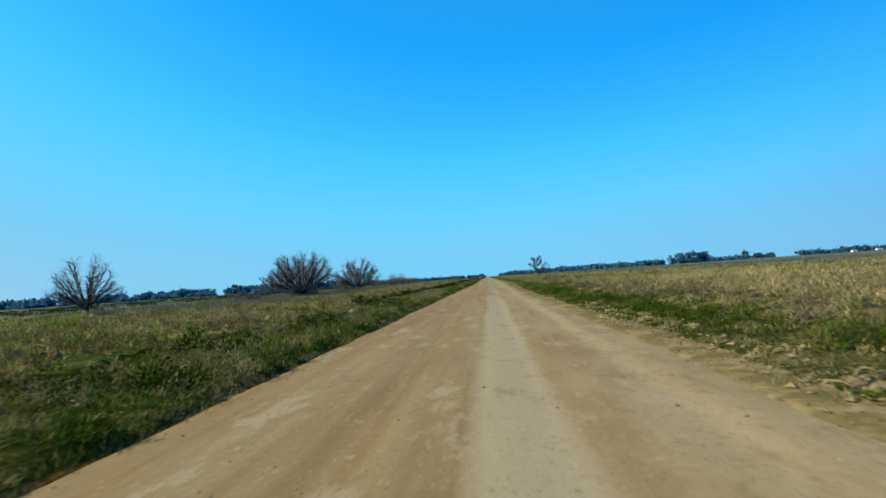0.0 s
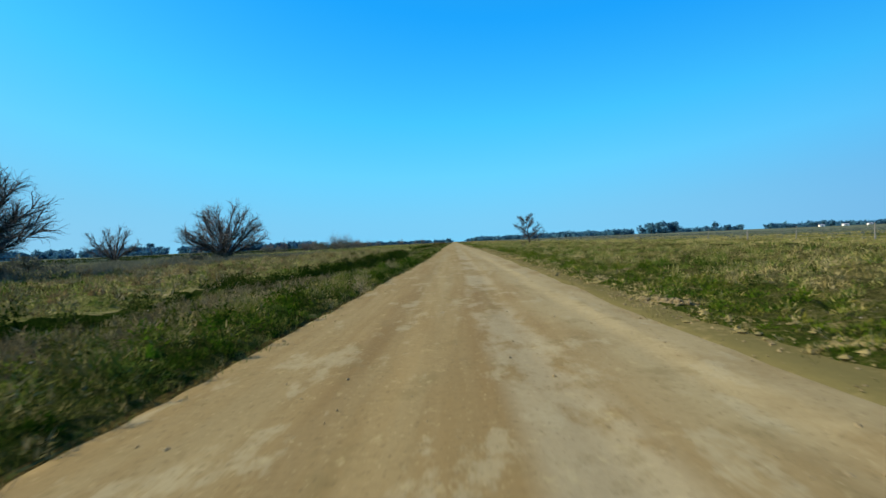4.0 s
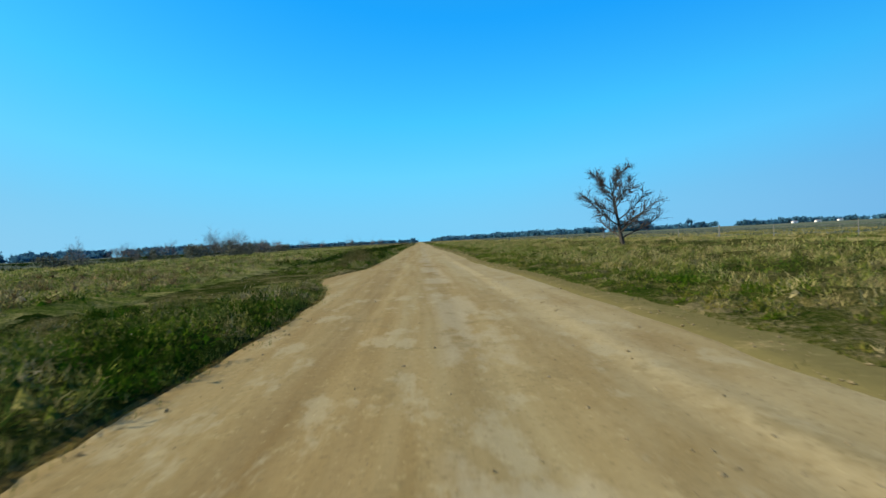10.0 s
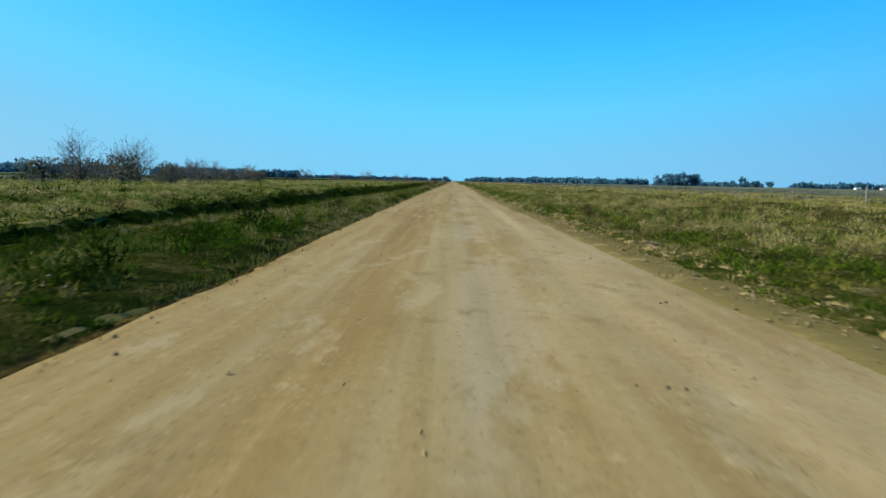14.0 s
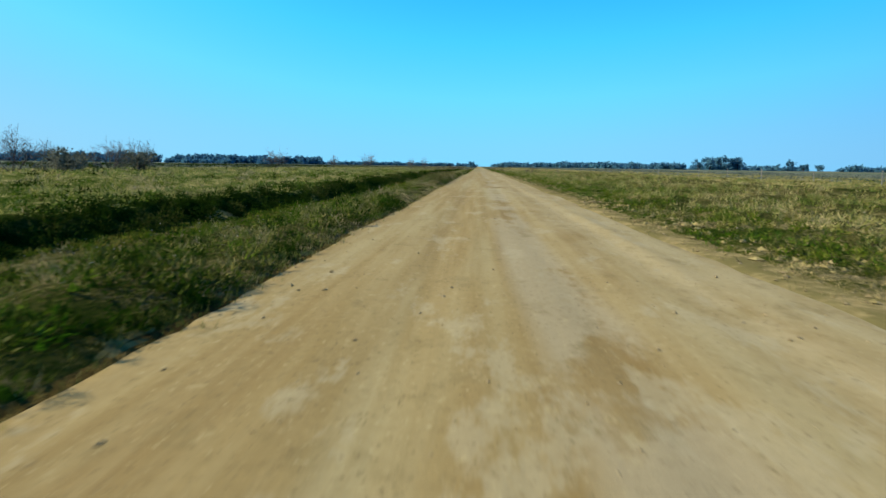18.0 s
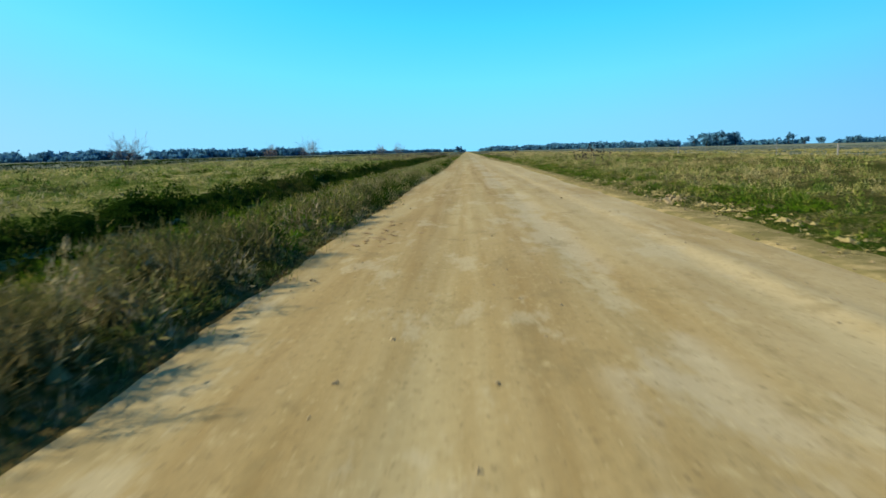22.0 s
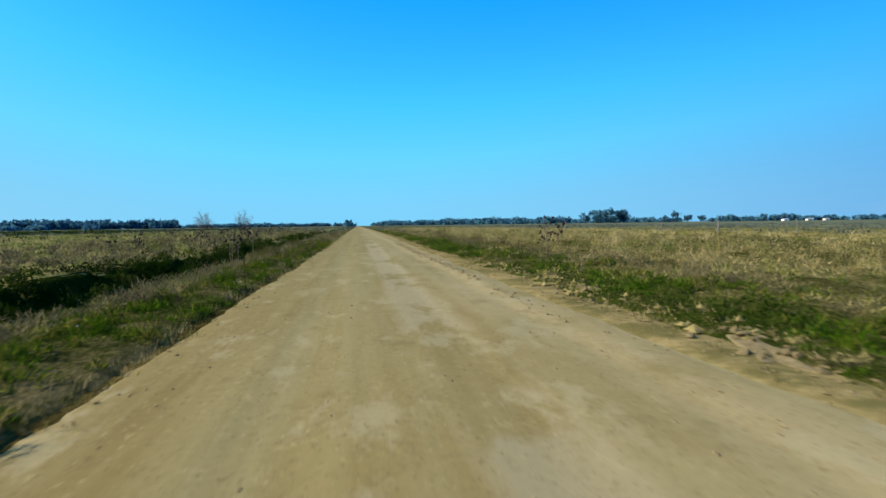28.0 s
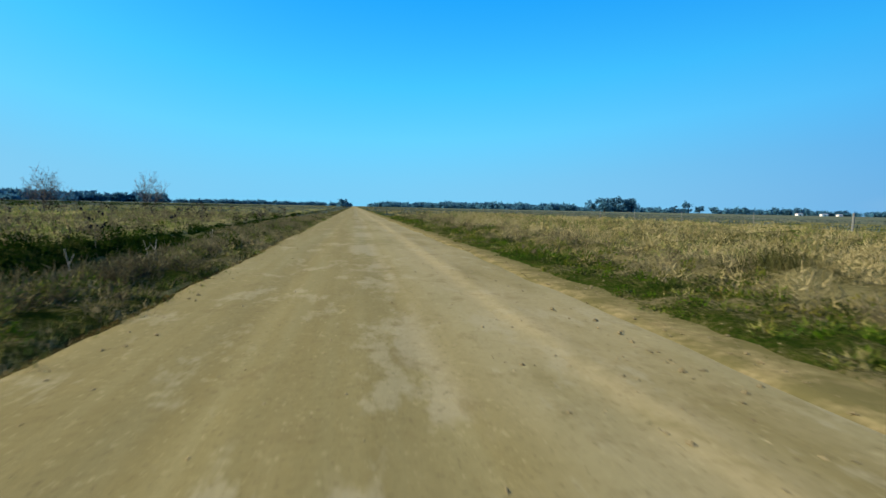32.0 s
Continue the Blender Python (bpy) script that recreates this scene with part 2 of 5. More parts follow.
M_TWIG = plain("twigs", [(0.3, (0.055, 0.052, 0.051)), (0.7, (0.145, 0.138, 0.132))], 2.0, 0.9)
M_CLOD = plain("earth_clods", [(0.3, (0.0795, 0.062, 0.0292)), (0.7, (0.212, 0.1798, 0.1022))], 9.0, 0.95, 0.6, 0.02)
M_SCAB = plain("broken_crust", [(0.3, (0.130, 0.092, 0.042)), (0.7, (0.208, 0.156, 0.080))], 9.0, 0.95, 0.6, 0.01)
M_STONE = plain("gravel_stones", [(0.3, (0.053, 0.0403, 0.0219)), (0.7, (0.2438, 0.2046, 0.1168))], 6.0, 0.9, 0.4, 0.01)
M_POST = plain("weathered_post", [(0.3, (0.0636, 0.0651, 0.06205)), (0.7, (0.1908, 0.2046, 0.2044))], 6.0, 0.85, 0.5, 0.01, stretch=(5, 5, 1))
M_WIRE = plain("fence_wire", [(0.3, (0.106, 0.1178, 0.1314)), (0.7, (0.1802, 0.2046, 0.2263))], 20, 0.55, 0.1, 0.001, 0.8)
M_HEAD = plain("thistle_heads", [(0.3, (0.00742, 0.00682, 0.0073)), (0.7, (0.02385, 0.0217, 0.02044))], 40, 0.95)
M_STALK = plain("dry_stalks", [(0.3, (0.0636, 0.0527, 0.03285)), (0.7, (0.1484, 0.1302, 0.0876))], 20, 0.9)
M_PALE = plain("bleached_stalks", [(0.3, (0.20, 0.19, 0.16)), (0.7, (0.36, 0.335, 0.28))], 20, 0.9)
M_WHITE = plain("whitewash", [(0.3, (0.66, 0.65, 0.61)), (0.7, (0.82, 0.81, 0.78))], 1.2, 0.8)
M_ROOF = plain("zinc_roof", [(0.3, (0.30, 0.31, 0.32)), (0.7, (0.52, 0.53, 0.54))], 1.2, 0.5, 0.2, 0.02, 0.5)
M_GLASS = plain("dark_opening", [(0.3, (0.0159, 0.0186, 0.02555)), (0.7, (0.0318, 0.0372, 0.04745))], 1.0, 0.3)


def road_material():
    m, nd, lk, bs = nodes_of("dirt_road")
    fine = coords(nd, lk)
    streak = noise_node(nd, lk, coords(nd, lk, (1.0, 0.035, 1.0)), 0.9, 4, 0.6)     # broad wheel tracks
    thin = noise_node(nd, lk, coords(nd, lk, (1.0, 0.045, 1.0)), 5.0, 3, 0.55)
    patch = noise_node(nd, lk, coords(nd, lk, (1.0, 0.4, 1.0)), 0.5, 6, 0.65)
    blot = noise_node(nd, lk, coords(nd, lk, (1.0, 0.6, 1.0)), 1.7, 5, 0.7)
    grit = noise_node(nd, lk, fine, 14.0, 6, 0.75)
    col = ramp_node(nd, lk, streak, [(0.36, (0.146, 0.103, 0.0375)), (0.5, (0.178, 0.137, 0.0565)), (0.64, (0.2061, 0.1780, 0.0900))])
    col = mix_node(nd, lk, 0.28, col, ramp_node(nd, lk, thin, [(0.38, (0.120, 0.0930, 0.0405)), (0.62, (0.2150, 0.1880, 0.1020))]))
    # browner, darker earth at both ends of the stretch
    brown = along_road(nd, lk, fine, math_node(nd, lk, "MULTIPLY", patch, 0.0), [(-40, .42), (55, .42), (120, .2), (230, 0), (400, 0), (450, .12), (640, .12)])
    col = mix_node(nd, lk, brown, col, (0.122, 0.086, 0.043))
    col = mix_node(nd, lk, along_road(nd, lk, fine, math_node(nd, lk, "MULTIPLY", patch, 0.0), [(-40, 0), (395, 0), (430, .49), (640, .49)]), col, (0.126, 0.122, 0.054))
    # pale, worn strip that wanders along the middle
    sep = nd.new("ShaderNodeSeparateXYZ")
    lk.new(fine, sep.inputs[0])
    wob = math_node(nd, lk, "MULTIPLY_ADD", noise_node(nd, lk, coords(nd, lk, (0.0, 1.0, 0.0)), 0.03, 2), 1.2, -0.6)
    off = math_node(nd, lk, "ABSOLUTE", math_node(nd, lk, "SUBTRACT", math_node(nd, lk, "SUBTRACT", sep.outputs[0], -0.2), wob))
    band = math_node(nd, lk, "MAXIMUM", math_node(nd, lk, "MULTIPLY_ADD", off, -5.0, 2.5), 0.0)
    pale = math_node(nd, lk, "MULTIPLY", math_node(nd, lk, "MINIMUM", band, 1.0), ramp_node(nd, lk, along_road(nd, lk, fine, patch, [(-40, .16), (26, .16), (44, 0), (418, 0), (430, .025), (448, .025), (460, -.01), (640, -.01)]), [(0.46, (0, 0, 0)), (0.51, (1, 1, 1))]))
    col = mix_node(nd, lk, math_node(nd, lk, "MULTIPLY", pale, math_node(nd, lk, "MULTIPLY", 2.0, along_road(nd, lk, fine, math_node(nd, lk, "MULTIPLY", patch, 0.0), [(-40, .46), (24, .46), (46, .32), (418, .32), (430, .4), (448, .4), (465, .3), (640, .3)]))), col, (0.222, 0.2, 0.128))
    half = math_node(nd, lk, "MINIMUM", math_node(nd, lk, "MAXIMUM", math_node(nd, lk, "MULTIPLY_ADD", math_node(nd, lk, "SUBTRACT", sep.outputs[0], wob), 1.1, 0.1), 0.0), 1.0)
    col = mix_node(nd, lk, math_node(nd, lk, "MULTIPLY", math_node(nd, lk, "MULTIPLY", half, ramp_node(nd, lk, patch, [(0.40, (0.1, 0.1, 0.1)), (0.56, (1, 1, 1))])), 0.55), col, (0.238, 0.209, 0.118))
    side = math_node(nd, lk, "MAXIMUM", math_node(nd, lk, "MULTIPLY_ADD", math_node(nd, lk, "ABSOLUTE", math_node(nd, lk, "SUBTRACT", math_node(nd, lk, "SUBTRACT", sep.outputs[0], 1.35), wob)), -2.4, 1.1), 0.0)
    loose = math_node(nd, lk, "MULTIPLY", math_node(nd, lk, "MINIMUM", side, 1.0), ramp_node(nd, lk, blot, [(0.38, (0, 0, 0)), (0.55, (1, 1, 1))]))
    col = mix_node(nd, lk, math_node(nd, lk, "MULTIPLY", loose, 0.75), col, (0.2391, 0.2034, 0.1111))
    dark = ramp_node(nd, lk, blot, [(0.56, (0, 0, 0)), (0.66, (1, 1, 1))])
    col = mix_node(nd, lk, math_node(nd, lk, "MULTIPLY", dark, 0.5), col, (0.1183, 0.0953, 0.04154))
    lite = ramp_node(nd, lk, noise_node(nd, lk, coords(nd, lk, (1.0, 0.35, 1.0)), 1.5, 5, 0.7), [(0.55, (0, 0, 0)), (0.62, (1, 1, 1))])
    col = mix_node(nd, lk, math_node(nd, lk, "MULTIPLY", lite, 0.5), col, (0.232, 0.212, 0.132))
    col = mix_node(nd, lk, 0.75, col, ramp_node(nd, lk, grit, [(0.28, (0.8, 0.78, 0.74)), (0.48, (0.96, 0.96, 0.96)), (0.75, (1.05, 1.04, 1.03))]), "MULTIPLY")
    # embedded stones, crumbs and small scuffs
    speck = noise_node(nd, lk, coords(nd, lk, (1.0, 0.8, 1.0)), 22.0, 3, 0.55)
    scuff = noise_node(nd, lk, coords(nd, lk, (1.0, 0.55, 1.0)), 6.5, 5, 0.7)
    col = mix_node(nd, lk, math_node(nd, lk, "MULTIPLY", ramp_node(nd, lk, speck, [(0.62, (0, 0, 0)), (0.68, (1, 1, 1))]), 0.5), col, (0.07822, 0.06216, 0.0295))
    col = mix_node(nd, lk, math_node(nd, lk, "MULTIPLY", ramp_node(nd, lk, speck, [(0.30, (1, 1, 1)), (0.36, (0, 0, 0))]), 0.35), col, (0.3025, 0.2719, 0.1525))
    col = mix_node(nd, lk, math_node(nd, lk, "MULTIPLY", ramp_node(nd, lk, scuff, [(0.60, (0, 0, 0)), (0.70, (1, 1, 1))]), 0.35), col, (0.09907, 0.0777, 0.0354))
    col = mix_node(nd, lk, math_node(nd, lk, "MULTIPLY", ramp_node(nd, lk, scuff, [(0.30, (1, 1, 1)), (0.40, (0, 0, 0))]), 0.35), col, (0.2816, 0.2497, 0.1328))
    lk.new(col, bs.inputs["Base Color"])
    bs.inputs["Roughness"].default_value = 0.95
    bs.inputs["Specular IOR Level"].default_value = 0.05
    h = math_node(nd, lk, "ADD", math_node(nd, lk, "MULTIPLY", grit, 0.5), math_node(nd, lk, "MULTIPLY", blot, 0.8))
    lk.new(bump_node(nd, lk, h, 0.3, 0.03), bs.inputs["Normal"])
    return m


def ground_material():
    m, nd, lk, bs = nodes_of("pasture_ground")
    v = coords(nd, lk)
    wide = coords(nd, lk, (1.0, 0.5, 1.0))
    a, b, c, d = noise_node(nd, lk, wide, 0.012, 4), noise_node(nd, lk, wide, 0.12, 5), noise_node(nd, lk, v, 1.1, 5, 0.7), noise_node(nd, lk, v, 7.0, 4, 0.7)
    f = math_node(nd, lk, "ADD", math_node(nd, lk, "MULTIPLY", a, 0.35), math_node(nd, lk, "MULTIPLY", b, 0.35))
    f = math_node(nd, lk, "ADD", f, math_node(nd, lk, "MULTIPLY", c, 0.3))
    col = ramp_node(nd, lk, f, [(0.34, (0.032, 0.046, 0.012)), (0.47, (0.070, 0.076, 0.027)), (0.55, (0.108, 0.102, 0.044)), (0.66, (0.19, 0.165, 0.088))])
    col = mix_node(nd, lk, 0.8, col, ramp_node(nd, lk, d, [(0.3, (0.35, 0.35, 0.35)), (0.6, (1.05, 1.05, 1.05))]), "MULTIPLY")
    sep = nd.new("ShaderNodeSeparateXYZ")
    lk.new(v, sep.inputs[0])
    off = math_node(nd, lk, "ABSOLUTE", math_node(nd, lk, "SUBTRACT", sep.outputs[0], 0.15))
    # farther out, distance haze is put into the ground colour as grey-green
    out_ = math_node(nd, lk, "MINIMUM", math_node(nd, lk, "MAXIMUM", math_node(nd, lk, "MULTIPLY_ADD", off, 0.011, -0.42), 0.0), 0.85)
    haze_tone = math_node(nd, lk, "ADD", math_node(nd, lk, "MULTIPLY", a, 0.5), math_node(nd, lk, "MULTIPLY", b, 0.5))
    col = mix_node(nd, lk, out_, col, ramp_node(nd, lk, haze_tone, [(0.36, (0.052, 0.074, 0.050)), (0.5, (0.072, 0.094, 0.074)), (0.64, (0.098, 0.112, 0.082))]))
    # bare earth shoulders along the road
    bare = math_node(nd, lk, "ADD", math_node(nd, lk, "MULTIPLY_ADD", off, -1.2, 4.3), math_node(nd, lk, "MULTIPLY_ADD", c, 2.4, -1.2))
    earth = mix_node(nd, lk, ramp_node(nd, lk, along_road(nd, lk, v, c, [(-40, 0), (45, 0), (70, .11), (215, .10), (250, .04), (330, .02), (390, .02), (425, 0), (640, 0)]), [(0.42, (0, 0, 0)), (0.56, (1, 1, 1))]), ramp_node(nd, lk, d, [(0.3, (0.135, 0.109, 0.050)), (0.7, (0.232, 0.190, 0.095))]), (0.094, 0.084, 0.034))
    col = mix_node(nd, lk, math_node(nd, lk, "MINIMUM", math_node(nd, lk, "MAXIMUM", bare, 0.0), 0.9), col, earth)
    lk.new(col, bs.inputs["Base Color"])
    bs.inputs["Roughness"].default_value = 0.95
    bs.inputs["Specular IOR Level"].default_value = 0.0
    lk.new(bump_node(nd, lk, math_node(nd, lk, "ADD", c, math_node(nd, lk, "MULTIPLY", d, 0.4)), 0.5, 0.05), bs.inputs["Normal"])
    return m


M_ROAD, M_GROUND = road_material(), ground_material()


# ---------------------------------------------------------------- builders
def mesh_of(name, verts, faces, mat, smooth=False, tone=None):
    """A mesh from arrays; faces all have the same number of corners. tone: how dry each plant is, 0 to 1."""
    verts, faces = np.asarray(verts, np.float32), np.asarray(faces, np.int32)
    me = bpy.data.meshes.new(name)
    n, k = faces.shape
    me.vertices.add(len(verts))
    me.vertices.foreach_set("co", verts.ravel())
    me.loops.add(n * k)
    me.loops.foreach_set("vertex_index", faces.ravel())
    me.polygons.add(n)
    me.polygons.foreach_set("loop_start", np.arange(0, n * k, k, dtype=np.int32))
    me.polygons.foreach_set("loop_total", np.full(n, k, np.int32))
    me.polygons.foreach_set("use_smooth", np.full(n, smooth))
    me.update(calc_edges=True)
    if tone is not None:
        me.attributes.new("tone", "FLOAT", "POINT").data.foreach_set("value", np.asarray(tone, np.float32))
    me.materials.append(mat)
    return me


def part(name, me, parent, label=""):
    ob = new(name, me)
    ob.parent = parent
    if label:
        ob["label"] = label
    return ob


def from_bm(name, bm, mat, smooth=False):
    me = bpy.data.meshes.new(name)
    for f in bm.faces:
        f.smooth = smooth
    bm.to_mesh(me)
    bm.free()
    me.materials.append(mat)
    return me


def wave(x, y, k, seed=0.0):
    """Cheap smooth unevenness in -1..1 over arrays."""
    return (np.sin(x * k * 1.3 + y * k * 0.7 + seed) + np.sin(x * k * 0.6 - y * k * 1.1 + 2.1 * seed + 1.7)
            + np.sin(x * k * 2.3 + y * k * 2.9 + 0.7 * seed + 0.4) * 0.6) / 2.6


# ---------------------------------------------------------------- ground and road
EDGE_Y = [-50, 5, 36, 66, 102, 140, 170, 177, 198, 214, 257, 287, 345, 367, 377, 418, 448, 480, 600]
RIGHT_EDGE = [2.0, 2.0, 1.75, 1.9, 2.4, 2.6, 2.5, 2.1, 2.4, 2.4, 1.9, 2.3, 2.5, 2.7, 2.95, 1.9, 2.1, 2.6, 2.6]
LEFT_EDGE = [-3.9, -3.9, -3.7, -3.55, -3.05, -3.15, -3.1, -3.5, -3.4, -3.4, -3.6, -3.45, -3.45, -3.07, -3.05, -3.2, -3.0, -3.1, -3.2]


def right_edge(y):
    return np.interp(y, EDGE_Y, RIGHT_EDGE) + 0.13 * wave(0 * y, y, 0.55, 3.0) + 0.10 * wave(0 * y, y, 2.1, 1.0) + 0.05 * wave(0 * y, y, 6.3, 2.0)


def left_edge(y):
    bay = np.exp(-((y - 171) / 5.5) ** 2) * 1.5         # field entrance
    return np.interp(y, EDGE_Y, LEFT_EDGE) - bay + 0.08 * wave(0 * y, y, 0.5, 8.0) + 0.03 * wave(0 * y, y, 2.3, 5.0) + 0.02 * wave(0 * y, y, 6.1, 7.0)


def ditch_shift(y):
    return np.interp(y, [0, 70, 84, 100, 126, 140, 160, 225, 265, 282, 295, 310, 335, 360, 425, 440, 450, 459, 475, 490, 506, 545], [.8, .9, 1.4, 2.8, 2.5, 1.9, .6, -.4, -.3, .5, 1.4, 1.5, 1.1, .7, 2.0, 2.8, 2.9, 2.2, 2.3, 2.4, 1.3, 1.1])


DITCH_X = [-2000, -14, -10.8, -10.2, -9.6, -9.0, -6.2, -4.0, -3.2, -2.6, 1.0, 1.7, 3.0, 3.6, 4.8, 8, 11, 2000]
DITCH_Z = [0.0, 0.02, 0.08, 0.03, -0.44, -0.42, -0.16, 0.05, 0.02, -0.16, -0.16, -0.03, -0.03, 0.03, -0.10, -0.10, 0.0, 0.0]


def ditch_rank(y):
    """How thickly the ditch is overgrown: broken at first, an unbroken row later."""
    return np.clip(np.interp(y, [0, 42, 56, 70, 112, 152, 160, 184, 192, 230, 245, 428, 438, 446, 456, 464, 474, 490, 497, 560], [0, 0, .5, .7, .9, .85, 0, 0, .3, .45, 1, 1, .7, 1, .9, .4, .9, 1, .3, .35]) * (1 + .55 * wave(0 * y, y, .16, 2)) * 1.15 - .15, 0, 1)


def ground_z(x, y):
    x, y = np.asarray(x, float), np.asarray(y, float)
    z = np.interp(x - ditch_shift(y) * np.clip((-x - 4) / 2.5, 0, 1), DITCH_X, DITCH_Z)
    gate = np.exp(-((y - 172) / 5.0) ** 2) + 0.95 * (1 - 1 / (1 + np.exp(-np.clip(y - 92, -200, 200) / 8)))
    gate = 1 - (1 - gate) * (.25 + .75 * np.clip(ditch_rank(y) * 1.5, 0, 1))
    z = np.where(x < -4.2, z * (1 - gate) - 0.07 * gate, z)
    lip = np.interp(left_edge(y) - x, [-.3, -.03, 0.15, 0.9], [-.2, -.05, .05, .06])
    flat = np.interp(x - right_edge(y), [-.4, -.05, 0.14, 0.5, 1.1, 1.8], [-.2, -.03, .038, .036, .03, -.02])
    k = np.clip(x + 5.4, 0, 1)
    z = np.where(x < 0, z * (1 - k) + lip * k, np.where(x < 4.2, flat, z))
    far = np.clip((np.abs(x) - 3.6) / 3, 0, 1)
    return z + far * (0.07 * wave(x, y, 0.9) + 0.06 * wave(x, y, 0.31, 2.0)) + np.clip((np.abs(x) - 12) / 20, 0, 1) * 0.10 * wave(x, y, 0.06, 4.0)


def sheet(xs, ys, zfun):
    X, Y = np.meshgrid(xs, ys)
    v = np.stack([X.ravel(), Y.ravel(), zfun(X, Y).ravel()], -1)
    w, h = len(xs), len(ys)
    i = np.arange(w * h).reshape(h, w)
    return v, np.stack([i[:-1, :-1].ravel(), i[:-1, 1:].ravel(), i[1:, 1:].ravel(), i[1:, :-1].ravel()], -1)


near_x = np.concatenate([np.arange(-16, -5.2, 0.6), np.arange(-5.2, -2.4, 0.2), np.arange(-2.4, 1.5, .65), np.arange(1.5, 4.4, 0.18), np.arange(4.4, 16, 0.7), np.arange(16, 60, 2)])
gx = np.concatenate([-np.geomspace(4500, 62, 22), np.arange(-60, -16, 1.6), near_x, np.geomspace(62, 4500, 22)])
gy = np.concatenate([[-1500, -600, -200, -80], np.arange(-30, 560, 2.4), np.geomspace(562, 4800, 90)])
ground = tagged(new("ground", mesh_of("ground", *sheet(gx, gy, ground_z), M_GROUND, True)), "flat rough pasture of mottled green and straw", "ground", kind="structure")


def road_z(x, y):
    l, r = left_edge(y), right_edge(y)
    u = x + 0.4
    crown = 0.05 * np.clip(1 - (u / 3.4) ** 2, -.3, 1)
    ruts = -0.018 * (np.exp(-((u + 1.25) / 0.28) ** 2) + np.exp(-((u - 0.35) / 0.28) ** 2)) - 0.012 * np.exp(-((u - 1.6) / 0.3) ** 2)
    ridge = 0.03 * np.exp(-((u - 1.85 - 0.2 * wave(0 * y, y, 0.2, 6)) / 0.16) ** 2) * (0.5 + 0.5 * wave(0 * y, y, 0.35, 9))
    fall = np.minimum(x - l - 0.05, 0) * 0.45 + np.minimum(r - x - 0.05, 0) * 0.05
    return crown + ruts + ridge + fall + 0.008 * wave(x, y, 3.1, 2) + 0.006 * wave(x, y, 7.3, 4)


rx = np.concatenate([np.arange(-8.0, -4.4, 0.4), np.arange(-4.4, 4.01, 0.12)])
ry = np.concatenate([np.arange(-30, 540, 0.9), np.geomspace(541, 3200, 110)])
road = tagged(new("road", mesh_of("road", *sheet(rx, ry, road_z), M_ROAD, True)), "straight unpaved road of packed tan earth and gravel", "road", kind="structure")


# ---------------------------------------------------------------- grass
CELL = np.random.default_rng(77).uniform(0, 1, (4096, 4))


def domes(x, y, cell, seed):
    """Rounded hummocks with creases between them, 0 to 1."""
    gx_, gy_ = np.floor(x / cell).astype(np.int64), np.floor(y / cell).astype(np.int64)
    best = np.zeros(np.shape(x))
    for i in (-1, 0, 1):
        for j in (-1, 0, 1):
            c = CELL[((gx_ + i) * 7919 + ((gy_ + j) * 104729 >> 3) * 5 + (gy_ + j) * 613 + seed * 97) % 4096]
            dx, dy = x / cell - (gx_ + i) - .1 - .8 * c[..., 0], y / cell - (gy_ + j) - .1 - .8 * c[..., 1]
            best = np.maximum(best, (.15 + .85 * c[..., 3]) * np.sqrt(np.clip(1 - (dx * dx + dy * dy) / (.36 + .38 * c[..., 2]) ** 2, 0, 1) ** .8))
    return best


TALL_Y = [0, 45, 75, 110, 260, 400, 430, 452, 545]
TALL_H = [0.86, 0.78, 0.52, 0.44, 0.44, 0.46, 0.52, 0.82, 0.88]


def cover(x, y):
    """How high the matted grass stands over the ground."""
    x, y = np.asarray(x, float), np.asarray(y, float)
    xl, xr = left_edge(y) - x, x - right_edge(y)
    s = x - ditch_shift(y) * np.clip((-x - 4) / 2.5, 0, 1)
    small, big = domes(x, y, .72, 1), domes(x, y, 1.25, 2)
    hl = np.interp(s, [-70, -40, -14, -11.3, -10.7, -8.8, -7.5, -5.5, -3], [0, .60, .72, .60, .42, .24, .26, .38, .42])
    hl = hl + ditch_rank(y) * np.interp(s, [-10.9, -10.2, -9.4, -8.8], [0, .22, .20, 0])
    w = np.interp(s, [-25, -13, -9.5, -6], [.2, .55, .6, .7])
    near = np.interp(xl, [0, .12, .45, 1.1], [0, .25, .62, 1])
    patch = 1 + .45 * wave(x, y, .55, 3.0)
    rank_ = 1 + .25 * np.exp(-((y - 305) / 28) ** 2) * (s > -6.5) - .35 * np.clip((y - 410) / 25, 0, 1)
    left_ = near * hl * patch * rank_ * (w * small + (1 - w) * big) * (1 - .85 * np.exp(-((y - 172) / 5.5) ** 4) * (s > -12)) + .03 * near
    tall = np.interp(y, TALL_Y, TALL_H)
    hr = np.interp(xr, [.6, 1.0, 1.6, 2.6], [0, .16, .36, .52])
    k = np.clip((x - 5.2 - .5 * wave(0 * y, y, .5, 4)) / .9, 0, 1)
    hr = hr * (1 - k) + k * np.interp(x, [5, 20, 26, 34, 70], [1, 1, .7, .55, .2]) * tall * .9
    right_ = hr * (1 + .3 * wave(x, y, .6, 6.0)) * ((.6 - .25 * k) * small + (.4 + .05 * k) * big + .42 * k)
    right_ = right_ + .04 * np.clip((xr - .7) / .4, 0, 1)
    low = np.interp(y, [80, 94, 128, 142], [0, .85, .85, 0]) * np.interp(xl, [.8, 1.4], [0, 1]) * np.interp(s, [-9.6, -8.6], [0, 1])
    return np.where(x < 0, left_ * .5 * (1 - low), right_ * .55)


def surface(x, y):
    return ground_z(x, y) + cover(x, y)


